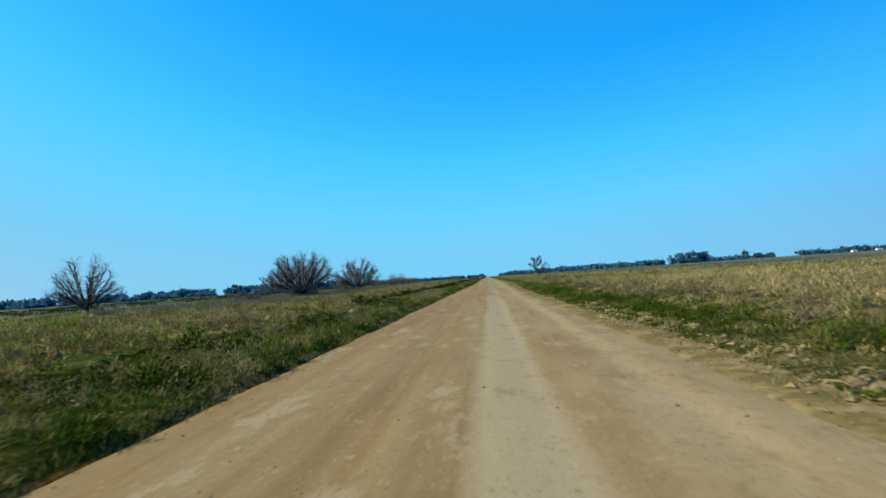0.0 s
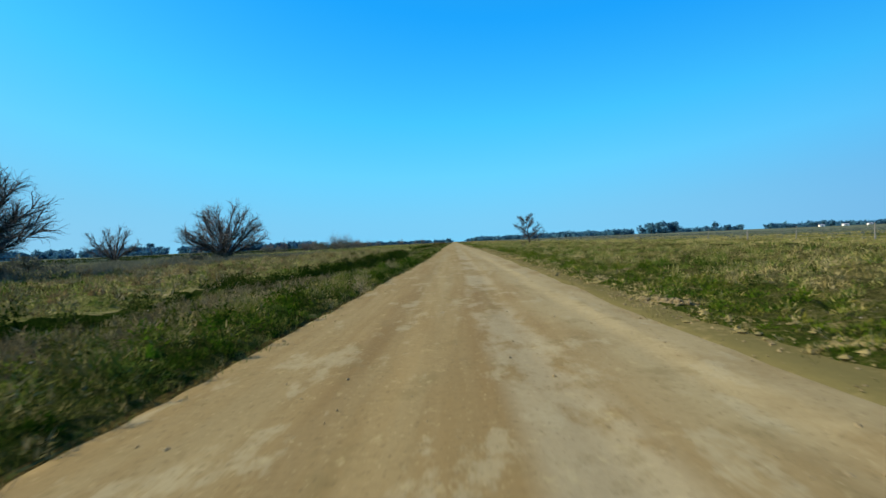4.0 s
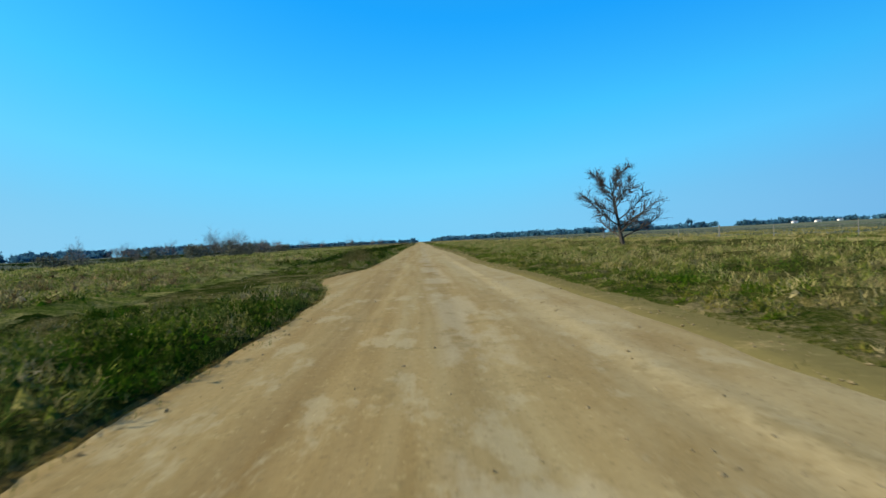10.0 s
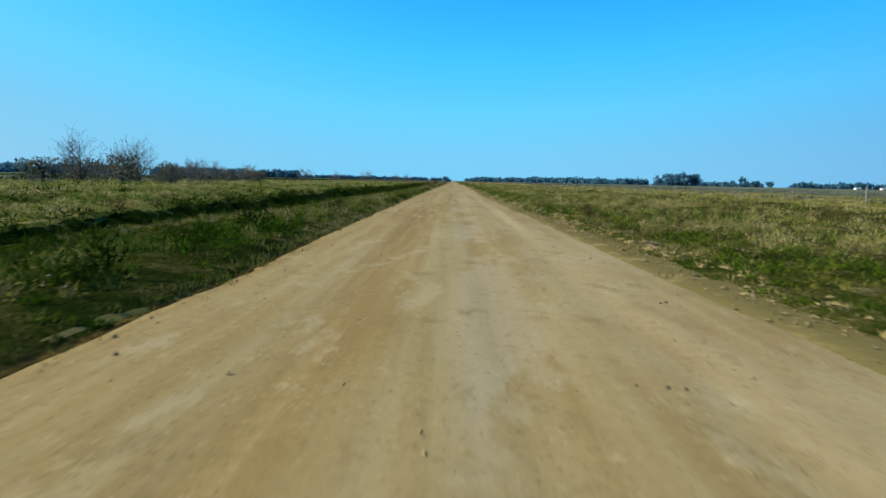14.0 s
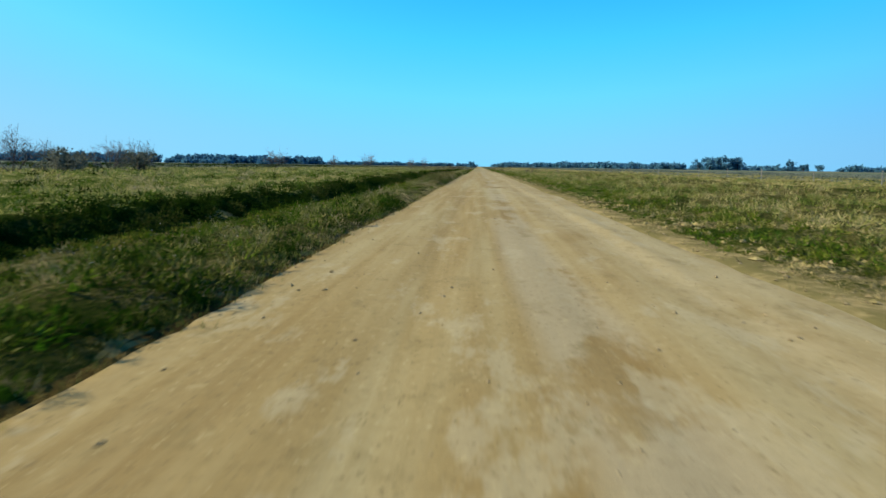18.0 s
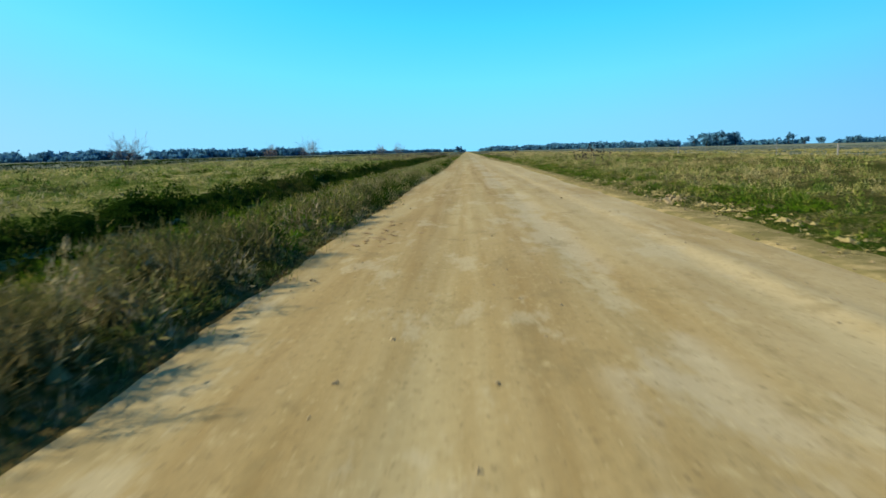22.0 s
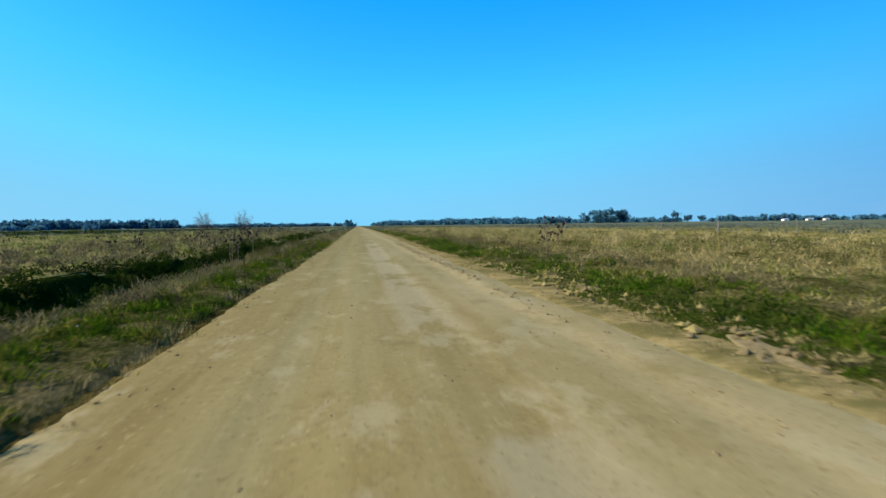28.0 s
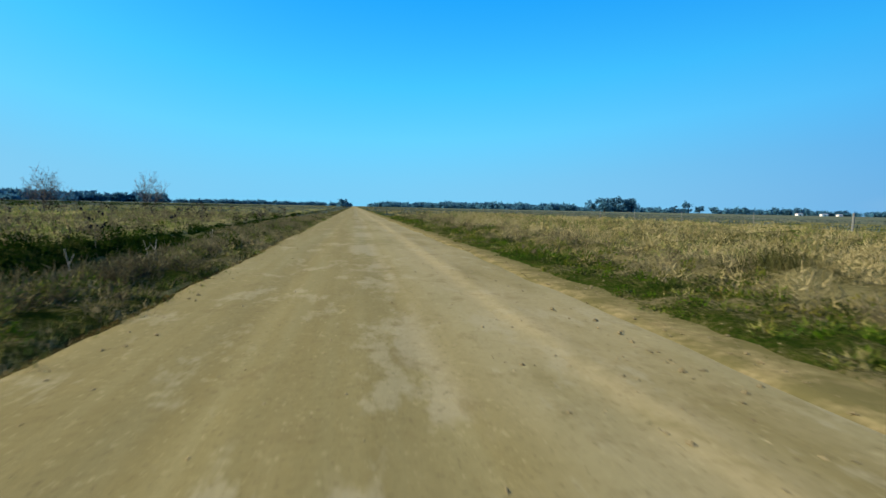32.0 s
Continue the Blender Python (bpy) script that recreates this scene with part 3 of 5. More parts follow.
def turf_sheet(name, xa, xb, count, step, mat, label, category="grass"):
    """Matted grass between two lines along the road, hummocked; one object of stuff."""
    ys = np.concatenate([np.arange(-6, 510, step), np.geomspace(510, 1000, 110)])
    t = np.linspace(0, 1, count)[None, :]
    a, b = xa(ys)[:, None], xb(ys)[:, None]
    X = a + (b - a) * (t ** 1.5 if abs(np.mean(b - a)) > 12 else t)
    Y = np.repeat(ys[:, None], count, 1)
    v = np.stack([X, Y, np.maximum(surface(X, Y) + np.where((t == 0) & ((X > 0) | (X < -6)), -.1, .008), np.where((X > left_edge(Y) - .3) & (X < 0), road_z(X, Y) + np.where((t == 0) & (X > left_edge(Y)), -.02, .012), -9))], -1).reshape(-1, 3)
    i = np.arange(len(v)).reshape(len(ys), count)
    f = np.stack([i[:-1, :-1].ravel(), i[:-1, 1:].ravel(), i[1:, 1:].ravel(), i[1:, :-1].ravel()], -1)
    if np.mean(b - a) < 0:
        f = f[:, ::-1]
    return tagged(new(name, mesh_of(name, v, f, mat, True)), label, category, kind="stuff")


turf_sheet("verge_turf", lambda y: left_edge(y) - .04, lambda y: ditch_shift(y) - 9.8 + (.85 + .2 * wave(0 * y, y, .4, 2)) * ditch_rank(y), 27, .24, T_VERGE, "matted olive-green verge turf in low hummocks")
turf_sheet("crumbling_edge", lambda y: left_edge(y) + .07 + .04 * wave(0 * y, y, 1.7, 3) + rng.uniform(-.06, .06, len(y)), lambda y: left_edge(y) - .06, 4, .24, T_EDGE, "crumbling earth edge, darkened as in shade, where grass meets the road", "earth")
turf_sheet("ditch_weeds", lambda y: ditch_shift(y) - 9.5 + (.85 + .2 * wave(0 * y, y, .4, 2)) * ditch_rank(y), lambda y: ditch_shift(y) - 9.82 - (.85 + .2 * wave(0 * y, y, .5, 5)) * ditch_rank(y), 11, .24, T_DITCH, "row of rank weeds along the ditch, darkened as in shade", "weeds")
turf_sheet("pasture_turf", lambda y: ditch_shift(y) - 9.5 - (.85 + .2 * wave(0 * y, y, .5, 5)) * ditch_rank(y), lambda y: 0 * y - 70, 50, .55, T_LEFT, "rough pasture in straw and olive tussocks")
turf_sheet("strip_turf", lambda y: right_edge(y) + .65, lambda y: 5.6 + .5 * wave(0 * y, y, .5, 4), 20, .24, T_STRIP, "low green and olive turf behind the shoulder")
turf_sheet("dry_stand", lambda y: 5.2 + .5 * wave(0 * y, y, .5, 4), lambda y: 0 * y + 23, 36, .36, T_TALL, "stand of straw-coloured grass along the field side")
turf_sheet("field_turf", lambda y: 0 * y + 22.3, lambda y: 0 * y + 70, 34, .6, T_FIELD, "rough olive pasture up to the fence and past it")


def tufts(name, x, y, n, h, spread, width, mat, label, category="grass", lean=0.45, z=None, bend=False):
    """Tufts at (x, y), each of n pointed blades about h high; one object of stuff."""
    m = len(x)
    h = np.broadcast_to(h, m)
    k = m * n
    X, Y, H = np.repeat(x, n), np.repeat(y, n), np.repeat(h, n) * rng.uniform(0.5, 1.15, k)
    a = rng.uniform(0, 2 * math.pi, k)
    d = np.sqrt(rng.uniform(0, 1, k)) * spread * np.repeat(rng.uniform(0.6, 1.3, m), n)
    bx, by = X + np.cos(a) * d, Y + np.sin(a) * d
    Z = surface(bx, by) - .01 if z is None else np.repeat(z, n)
    ln = H * lean * rng.uniform(0.2, 1.2, k)
    b = a + rng.normal(0, 1.1, k)
    tx, ty = bx + np.cos(b) * ln, by + np.sin(b) * ln
    c = rng.uniform(0, math.pi, k)
    w = width * rng.uniform(0.6, 1.3, k)
    ox, oy = np.cos(c) * w / 2, np.sin(c) * w / 2
    base = Z - 0.04
    if bend:
        mx_, my_ = bx + np.cos(b) * ln * 0.3, by + np.sin(b) * ln * 0.3
        v = np.stack([np.stack([bx - ox, by - oy, base], -1), np.stack([bx + ox, by + oy, base], -1),
                      np.stack([mx_ + ox * .8, my_ + oy * .8, Z + H * .6], -1), np.stack([mx_ - ox * .8, my_ - oy * .8, Z + H * .6], -1),
                      np.stack([tx, ty, Z + H], -1)], 1).reshape(-1, 3)
        i = np.arange(k)[:, None] * 5
        f = np.concatenate([i + [0, 1, 2], i + [0, 2, 3], i + [3, 2, 4]], 0)
    else:
        v = np.stack([np.stack([bx - ox, by - oy, base], -1), np.stack([bx + ox, by + oy, base], -1), np.stack([tx, ty, Z + H], -1)], 1).reshape(-1, 3)
        f = np.arange(3 * k).reshape(k, 3)
    tone = np.repeat(rng.uniform(0, 1, m), n * (5 if bend else 3))
    return tagged(new(name, mesh_of(name, v, f, mat, tone=tone)), label, category, kind="stuff")


def leaves(name, x, y, n, spread, size, rise, mat, label, category="weeds", wide=.35):
    """Small broad leaves turned every way, n to a patch, held at the top of the grass; one object of stuff."""
    m = len(x)
    k = m * n
    sp = np.repeat(np.broadcast_to(spread, m), n)
    px, py = np.repeat(x, n) + rng.normal(0, .5, k) * sp, np.repeat(y, n) + rng.normal(0, .5, k) * sp
    keep = (px < left_edge(py) - .05) | (px > right_edge(py) + .3)
    px, py, up_, own = px[keep], py[keep], np.repeat(np.broadcast_to(rise, m), n)[keep], np.repeat(rng.uniform(0, 1, m), n)[keep]
    k = len(px)
    c = np.stack([px, py, surface(px, py) + up_ * rng.uniform(-.25, 1, k) ** 1], -1)
    u, w = rng.normal(0, 1, (k, 3)), rng.normal(0, 1, (k, 3))
    u[:, 2] += .5
    u /= np.linalg.norm(u, axis=1)[:, None]
    w -= (w * u).sum(1)[:, None] * u
    w /= np.linalg.norm(w, axis=1)[:, None]
    s = (size * rng.uniform(.6, 1.4, k))[:, None]
    v = np.stack([c - u * s * .5 - w * s * wide, c - u * s * .3 + w * s * wide, c + u * s], 1)
    return tagged(new(name, mesh_of(name, v.reshape(-1, 3), np.arange(3 * k).reshape(k, 3), mat, tone=np.repeat(own, 3))), label, category, kind="stuff")


def strew(x0, x1, y0, y1, per_m2, clump=0.0, k=0.5, seed=0.0):
    """Chance places in a strip; clump thins them out between patches."""
    n = int((x1 - x0) * (y1 - y0) * per_m2)
    x, y = rng.uniform(x0, x1, n), rng.uniform(y0, y1, n)
    keep = rng.uniform(-1, 1, n) * (1 - clump) + clump * (wave(x, y, k, seed) * 1.6 + 0.2) > -0.6
    return x[keep], y[keep]


def off_road(x, y, gap=0.0):
    keep = (x < left_edge(y) - gap) | (x > right_edge(y) + gap)
    return x[keep], y[keep]


Y0, Y1 = -4.0, 545.0


def lush(x, y, seed=0.0):
    """Hummocky height factor of a sward, about 0.3 to 1.4."""
    f = 0.45 * wave(x, y, 0.8, seed) + 0.40 * wave(x, y, 2.1, seed + 2) + 0.35 * wave(x, y, 5.2, seed + 5)
    return np.clip(0.85 + 0.75 * f, 0.25, 1.6)


def tussocks(name, x, y, r, h, n, mat, label, category="grass", leaf=(.16, .024), out=.8, loose=.45, body=.6):
    """Rounded tussocks: n leaves each, rising and arching from the middle over a dome r wide and h high; one object of stuff."""
    m = len(x)
    k = m * n
    r, h = np.broadcast_to(r, m) * rng.uniform(.7, 1.35, m), np.broadcast_to(h, m) * rng.uniform(.65, 1.4, m)
    R, H = np.repeat(r, n), np.repeat(h, n)
    base = np.stack([x, y, surface(x, y) - .04], -1)
    tilt = rng.normal(0, .16, (m, 2))
    a, c, q = rng.uniform(0, 2 * math.pi, k), rng.uniform(.02, 1, k), rng.uniform(.5, 1.05, k)
    s = np.sqrt(1 - c * c)
    up = H * c * q
    p = np.repeat(base, n, 0) + np.stack([R * s * np.cos(a) * q, R * s * np.sin(a) * q, up], -1)
    p[:, :2] += np.repeat(tilt, n, 0) * up[:, None]
    d = np.stack([s * np.cos(a) * out, s * np.sin(a) * out, .5 + .6 * c], -1) + rng.normal(0, loose, (k, 3))
    d /= np.linalg.norm(d, axis=1)[:, None]
    w = np.cross(d, rng.normal(0, 1, (k, 3)))
    w /= np.linalg.norm(w, axis=1)[:, None] + 1e-6
    L = (leaf[0] * rng.uniform(.6, 1.4, k) * np.clip(np.sqrt(H / .3), .6, 1.1))[:, None] * .5
    W = (leaf[1] * rng.uniform(.6, 1.4, k))[:, None] * .5
    own = rng.uniform(0, 1, m)
    v = np.stack([p - d * L - w * W, p - d * L + w * W, p + d * L], 1).reshape(-1, 3)
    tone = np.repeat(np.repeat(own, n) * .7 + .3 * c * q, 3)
    # the matted heart of each tussock
    cs = np.concatenate([np.full(6, .02), [1.0]])
    g = rng.uniform(.5, .75, (m, 7)) * body
    turn = rng.uniform(0, 6.28, (m, 1)) + np.arange(7)[None] * math.pi / 3
    rim = np.sqrt(1 - cs * cs) * r[:, None] * g
    heart = base[:, None, :] + np.stack([rim * np.cos(turn), rim * np.sin(turn), h[:, None] * cs * g - .03], -1)
    heart[:, :, :2] += tilt[:, None, :] * (h[:, None] * cs * g)[..., None]
    u = np.arange(6)
    f = np.stack([u, (u + 1) % 6, u * 0 + 6], -1)
    f = (f[None] + np.arange(m)[:, None, None] * 7).reshape(-1, 3) + len(v)
    # hearts take the lower, darker tone; leaves grow paler towards the top
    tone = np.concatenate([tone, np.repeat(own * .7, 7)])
    v = np.concatenate([v, heart.reshape(-1, 3)])
    f = np.concatenate([np.arange(3 * k).reshape(k, 3), f])
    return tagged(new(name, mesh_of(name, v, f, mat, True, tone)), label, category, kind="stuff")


def split(x, y, marks, shift=0.0, seed=0.0, k=.45):
    """Sorts places into len(marks) + 1 sorts, which grow in patches."""
    g = .7 * wave(x, y, k, seed) + .85 * wave(x, y, k * 4.3, seed + 4) + rng.normal(0, .32, len(x)) + shift
    return np.digitize(g, marks)


# ---- left of the road: the verge
VERGE_Y = [0, 45, 110, 150, 162, 168, 176, 180, 235, 282, 287, 302, 306, 332, 342, 400, 425, 545]
VERGE_H = [.26, .32, .33, .40, .28, .05, .05, .30, .32, .30, .30, .30, .46, .44, .36, .38, .28, .26]
VERGE_DRY = [.35, .25, -.22, -.05, -.1, -.3, -.3, -.05, -.2, -.1, .2, .2, .4, .35, .2, .15, .2, .3]
x, y = strew(-9.2, -2.9, Y0, Y1, 7.4, 0.0, .5, 3.0)
x = x + ditch_shift(y) * np.clip((-x - 4) / 2.5, 0, 1)
keep = (x < left_edge(y) - .10) & (rng.uniform(0, 1, len(x)) < np.interp(y, [500, 515], [1, .45]))
x, y = x[keep], y[keep]
near = left_edge(y) - x
s = x - ditch_shift(y)
tall = np.interp(y, VERGE_Y, VERGE_H) * np.clip(near / np.interp(y, [185, 195, 240, 260], [.35, 1.0, 1.0, .35]), np.interp(y, [185, 195, 240, 260], [.55, .2, .2, .55]), 1) * np.interp(near, [.8, 2.2, 3.5], [1, .85, .62]) * (.45 + .65 * lush(x, y, 1))
tall = np.where((y > 285) & (y < 304) & (near < 1.2), .13, tall)
open_strip = np.interp(y, [80, 94, 128, 142], [0, 1, 1, 0])      # low grass between the verge and the ditch
tall = tall * (1 - open_strip * np.interp(near, [.8, 1.4], [0, .78]))
wide = .13 + .36 * tall
sort = split(x, y, (-.62, -.05, .6), np.interp(y, VERGE_Y, VERGE_DRY), 3.0)
moist = (y > 236) & (y < 400) & (s < -6.4) & (rng.uniform(0, 1, len(x)) < np.interp(y, [236, 260, 350, 400], [.4, .9, .9, .3]))
lawn = (y > 408) & (y < 460 + 4 * wave(x, y, .9, 4)) & (near < 1.25 + .3 * wave(x, y, .7, 2)) & (rng.uniform(0, 1, len(x)) < .93)
sort = np.where(moist | lawn, 4, np.where(((sort == 3) | ((sort > 0) & (rng.uniform(0, 1, len(x)) < .45))) & (y > 405), 5, sort))
seedy = (y > 58) & (y < 152) & (s < -6.2) & (near > 1.3) & (rng.uniform(0, 1, len(x)) < .72)
sort = np.where(seedy, 5, sort)
tall = np.where(moist, tall * .8, np.where(lawn, .17, tall))
for i, (nm, mat, lab, cat, leaf) in enumerate([
        ("dark_verge_weeds", M_HERB, "dark leafy weeds standing in clumps along the verge", "weeds", (.075, .034)),
        ("green_verge_grass", M_BANK, "green tussocks of verge grass beside the road", "grass", (.095, .021)),
        ("olive_verge_grass", M_VERGE, "olive and straw tussocks of uneven verge grass", "grass", (.10, .020)),
        ("straw_verge_grass", M_TUSS, "dry straw-coloured tussocks on the verge", "grass", (.10, .019)),
        ("moist_verge_grass", M_GREEN, "bright fresh green grass in the moist strip by the ditch", "grass", (.10, .026)),
        ("withered_verge_weeds", M_WITHER, "withered grey-brown weeds standing in the verge", "weeds", (.115, .015))]):
    m = sort == i
    tussocks(nm, x[m], y[m], wide[m] * (1.15 if i == 0 else 1), tall[m] * (1.1 if i == 0 else 1.25 if i == 5 else 1), 58, mat, lab, cat, leaf)
n = 15000
y = rng.uniform(Y0, Y1, n)
x = left_edge(y) + rng.normal(-0.08, 0.12, n)
tufts("road_edge_grass", x, y, 5, 0.03 + 0.09 * rng.uniform(0, 1, n), 0.09, 0.013, M_VERGE, "ragged grass creeping over the road edge", lean=.8, z=np.maximum(surface(x, y), road_z(x, y)))
# dark weeds added along the road edge to stand in for the verge's shade
y = np.concatenate([rng.uniform(4, 150, 300), rng.uniform(236, 284, 110), rng.uniform(334, 408, 190)])
x = left_edge(y) - .16 - rng.gamma(1.4, .14, len(y))
keep = wave(x, y, .35, 7) > -.45
x, y = x[keep], y[keep]
high = (.14 + .12 * lush(x, y, 3)) * np.interp(y, [45, 80, 280, 334], [.75, 1, 1, 1.25])
tussocks("edge_shade_weeds", x, y, .12 + .35 * high, high, 74, M_HERB, "dark matted weeds added for the shaded foot of the verge", "weeds", (.085, .026), out=.7, body=.8)
# rank half-dry grass that stands close to the road and throws its shade on it
y = np.concatenate([rng.uniform(304.5, 332, 210), rng.uniform(332, 352, 60), rng.uniform(428, 470, 60)])
x = left_edge(y) - .30 - rng.gamma(1.3, .45, len(y))
high = np.interp(y, [100, 235, 304, 308, 328, 334, 352, 400, 475], [.32, .34, .42, .55, .55, .42, .36, .36, .36])
tussocks("rank_roadside_grass", x, y, .15 + .22 * high, high, 150, M_TALL, "rank half-dry brownish grass close to the road", leaf=(.15, .014), out=.6, body=.55)

spots = np.array([(-6.1, 8), (-5.0, 8.3), (-5.6, 12), (-7.2, 14), (-5.4, 17.5), (-6.8, 22), (-5.6, 28), (-6.3, 36), (-8, 38), (-8.6, 38.9), (-7.5, 39.6), (-9.9, 43.6), (-9.1, 44.6), (-10.8, 49), (-9.6, 56), (-4.4, 112), (-4.6, 118.5), (-4.5, 127), (-4.9, 139), (-10.0, 117), (-10.8, 118.4), (-12.5, 127), (-13.2, 133.5), (-11.6, 142), (-15, 122), (-14, 109.5), (-4.3, 198.6), (-4.9, 199.4), (-5.2, 198.2), (-4.6, 206), (-4.4, 212), (-4.7, 219), (-4.8, 227)], float)
x, y = np.repeat(spots[:, 0], 3) + rng.normal(0, .28, 3 * len(spots)), np.repeat(spots[:, 1], 3) + rng.normal(0, .4, 3 * len(spots))
tussocks("dark_bushy_weeds", x, y, .38, .48, 130, M_DARK, "dark bushy weeds standing out of the verge", "weeds", (.085, .04), out=.9)

# the ditch and the pasture past it
x, y = strew(-10.8, -8.9, Y0, Y1, 4.2, 0.1, 0.45, 2.0)
keep = rng.uniform(0, 1, len(x)) < ditch_rank(y) * np.interp(x, [-10.8, -10.3, -9.4, -8.9], [.5, 1, 1, .35])
x, y = (x + ditch_shift(y))[keep], y[keep]
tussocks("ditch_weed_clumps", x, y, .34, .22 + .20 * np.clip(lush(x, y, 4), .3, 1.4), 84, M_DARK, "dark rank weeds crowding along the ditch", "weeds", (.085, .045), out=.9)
x, y = strew(-24, -10.4, Y0, Y1, 1.8, 0.05, 0.5, 3.0)
x = x + ditch_shift(y)
sort = split(x, y, (-.95, -.1, .65), np.interp(y, [0, 50, 90, 150, 230, 400, 430], [.45, .4, .8, .7, -.1, .0, .5]), 6.0, .35)
sort = np.where(((sort == 3) | ((sort > 0) & (rng.uniform(0, 1, len(x)) < .5))) & (y > 405), 4, sort)
tall = (.20 + .16 * lush(x, y, 6)) * np.interp(y, [0, 160, 230, 400, 430], [1.05, 1.0, .72, .8, 1.1])
for i, (nm, mat, lab, cat) in enumerate([
        ("dark_pasture_rushes", M_DARK, "dark green rush tussocks in the rough pasture", "rushes"),
        ("green_pasture_grass", M_BANK, "green tussocks in the rough pasture", "grass"),
        ("olive_pasture_grass", M_FIELD, "olive and straw tussocks of rough pasture", "grass"),
        ("straw_pasture_grass", M_TUSS, "straw-coloured tussocks of rough pasture", "grass"),
        ("withered_pasture_weeds", M_WITHER, "withered grey-brown weeds over the pasture", "weeds")]):
    m = sort == i
    tussocks(nm, x[m], y[m], .42, tall[m] * (1.15 if i in (0, 4) else 1), 32, mat, lab, cat, (.15, .040))
x, y = strew(-26, -6.6, Y0, 235, 2.0, 0.0, 0.5, 3.0)
keep = rng.uniform(0, 1, len(x)) < np.interp(y, [30, 66, 150, 190, 235], [1, .85, .95, .4, .15]) * np.interp(x, [-10.5, -9, -6.6], [1, .6, .3]) * np.clip(.75 + .7 * wave(x, y, .8, 5), .1, 1)
keep &= (y < 66) | (x < -11.2 + ditch_shift(y))
x, y = x[keep], y[keep]
tussocks("brown_pasture_tussocks", x, y, .36, .22 + .16 * lush(x, y, 2), 40, M_BROWN, "brown and tan tussocks of last year's grass", leaf=(.14, .030), body=.8)
x, y = strew(-66, -23, Y0, 640, .30, 0.3, 0.3, 3.0)
sort = split(x, y, (-.85, .55), np.interp(y, [0, 50, 150, 230, 400, 430], [.6, .4, .3, 0, .1, .4]), 8.0, .16)
for i, (nm, mat, lab, cat) in enumerate([("far_dark_rushes", M_DARK, "dark rush patches far into the pasture", "rushes"), ("far_olive_grass", M_FIELD, "olive grass hummocks far into the pasture", "grass"), ("far_straw_grass", M_TUSS, "straw grass hummocks far into the pasture", "grass")]):
    m = sort == i
    tussocks(nm, x[m], y[m], .85, .34 if i else .42, 16, mat, lab, cat, (.28, .095))
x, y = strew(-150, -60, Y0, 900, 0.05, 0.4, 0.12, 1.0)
tufts("far_pasture_grass_left", x, y, 10, 0.40, 0.9, 0.18, M_FAR, "distant rough pasture grass in haze-tinted grey-green", lean=0.8)
x, y = strew(-260, -60, Y0 + 40, 1000, 0.014, 0.6, 0.07, 4.0)
tufts("far_rushes_left", x, y, 16, 0.7, 1.3, 0.28, M_DARK, "distant dark rush patches in the pasture", "rushes", lean=0.8)

# ---- right of the road
x, y = off_road(*strew(1.6, 4.4, Y0, Y1, 12, 0.5, 0.9, 4.0), 0.2)
tufts("shoulder_grass", x, y, 6, 0.065 * lush(x, y, 2) * np.clip((x - right_edge(y)) / .7, .35, 1), .1, 0.013, M_SHOULDER, "short trodden olive-brown grass on the shoulder", lean=.8)
x, y = strew(2.6, 6.0, Y0, Y1, 6.5, 0.0, .7, 6.0)
off = x - right_edge(y)
keep = off > .78 + .22 * wave(x, y, 1.1, 3)
x, y, off = x[keep], y[keep], off[keep]
sort = split(x, y, (-.55, .15, 1.0), np.interp(y, [0, 40, 70, 150, 240, 400, 430], [-.45, -.35, 0, -.1, .15, .15, -.35]), 5.0, .55)
tall = (.10 + .13 * lush(x, y, 8)) * np.clip((off - .3) / 1.1, .45, 1)
for i, (nm, mat, lab, cat, leaf) in enumerate([
        ("green_strip_herbs", M_LEAF, "bright green broad-leaved herbs behind the shoulder", "weeds", (.07, .034)),
        ("green_strip_grass", M_GREEN, "fresh green grass strip behind the shoulder", "grass", (.10, .026)),
        ("olive_strip_grass", M_STRIP, "olive and straw grass strip behind the shoulder", "grass", (.11, .024)),
        ("straw_strip_grass", M_DRY, "pale dry tussocks behind the shoulder", "grass", (.11, .018))]):
    m = sort == i
    tussocks(nm, x[m], y[m], .14 + .4 * tall[m], tall[m], 52, mat, lab, cat, leaf)
x, y = strew(4.8, 14.5, Y0, Y1, 2.9, 0.0, .5, 3.0)
keep = x > np.interp(y, [50, 75, 425, 440], [5.3, 5.2, 5.2, 4.8])
x, y = x[keep], y[keep]
stand = np.interp(y, [0, 48, 74, 405, 432], [1, 1, 0, 0, 1])
sort = split(x, y, (-1.0, -.25, .5), np.interp(y, [0, 45, 75, 150, 250, 400, 432], [.9, .9, -.05, -.2, -.05, 0, 1.0]) + .12 * np.clip(x - 8, 0, 5) * (1 - stand), 9.0, .42)
sort = np.where((stand > .5) & (x < 6.9 + .6 * wave(x, y, .4, 3)) & (rng.uniform(0, 1, len(x)) < .75), 4, sort)
tall = (.12 + .42 * np.interp(y, TALL_Y, TALL_H)) * (.55 + .5 * lush(x, y, 9))
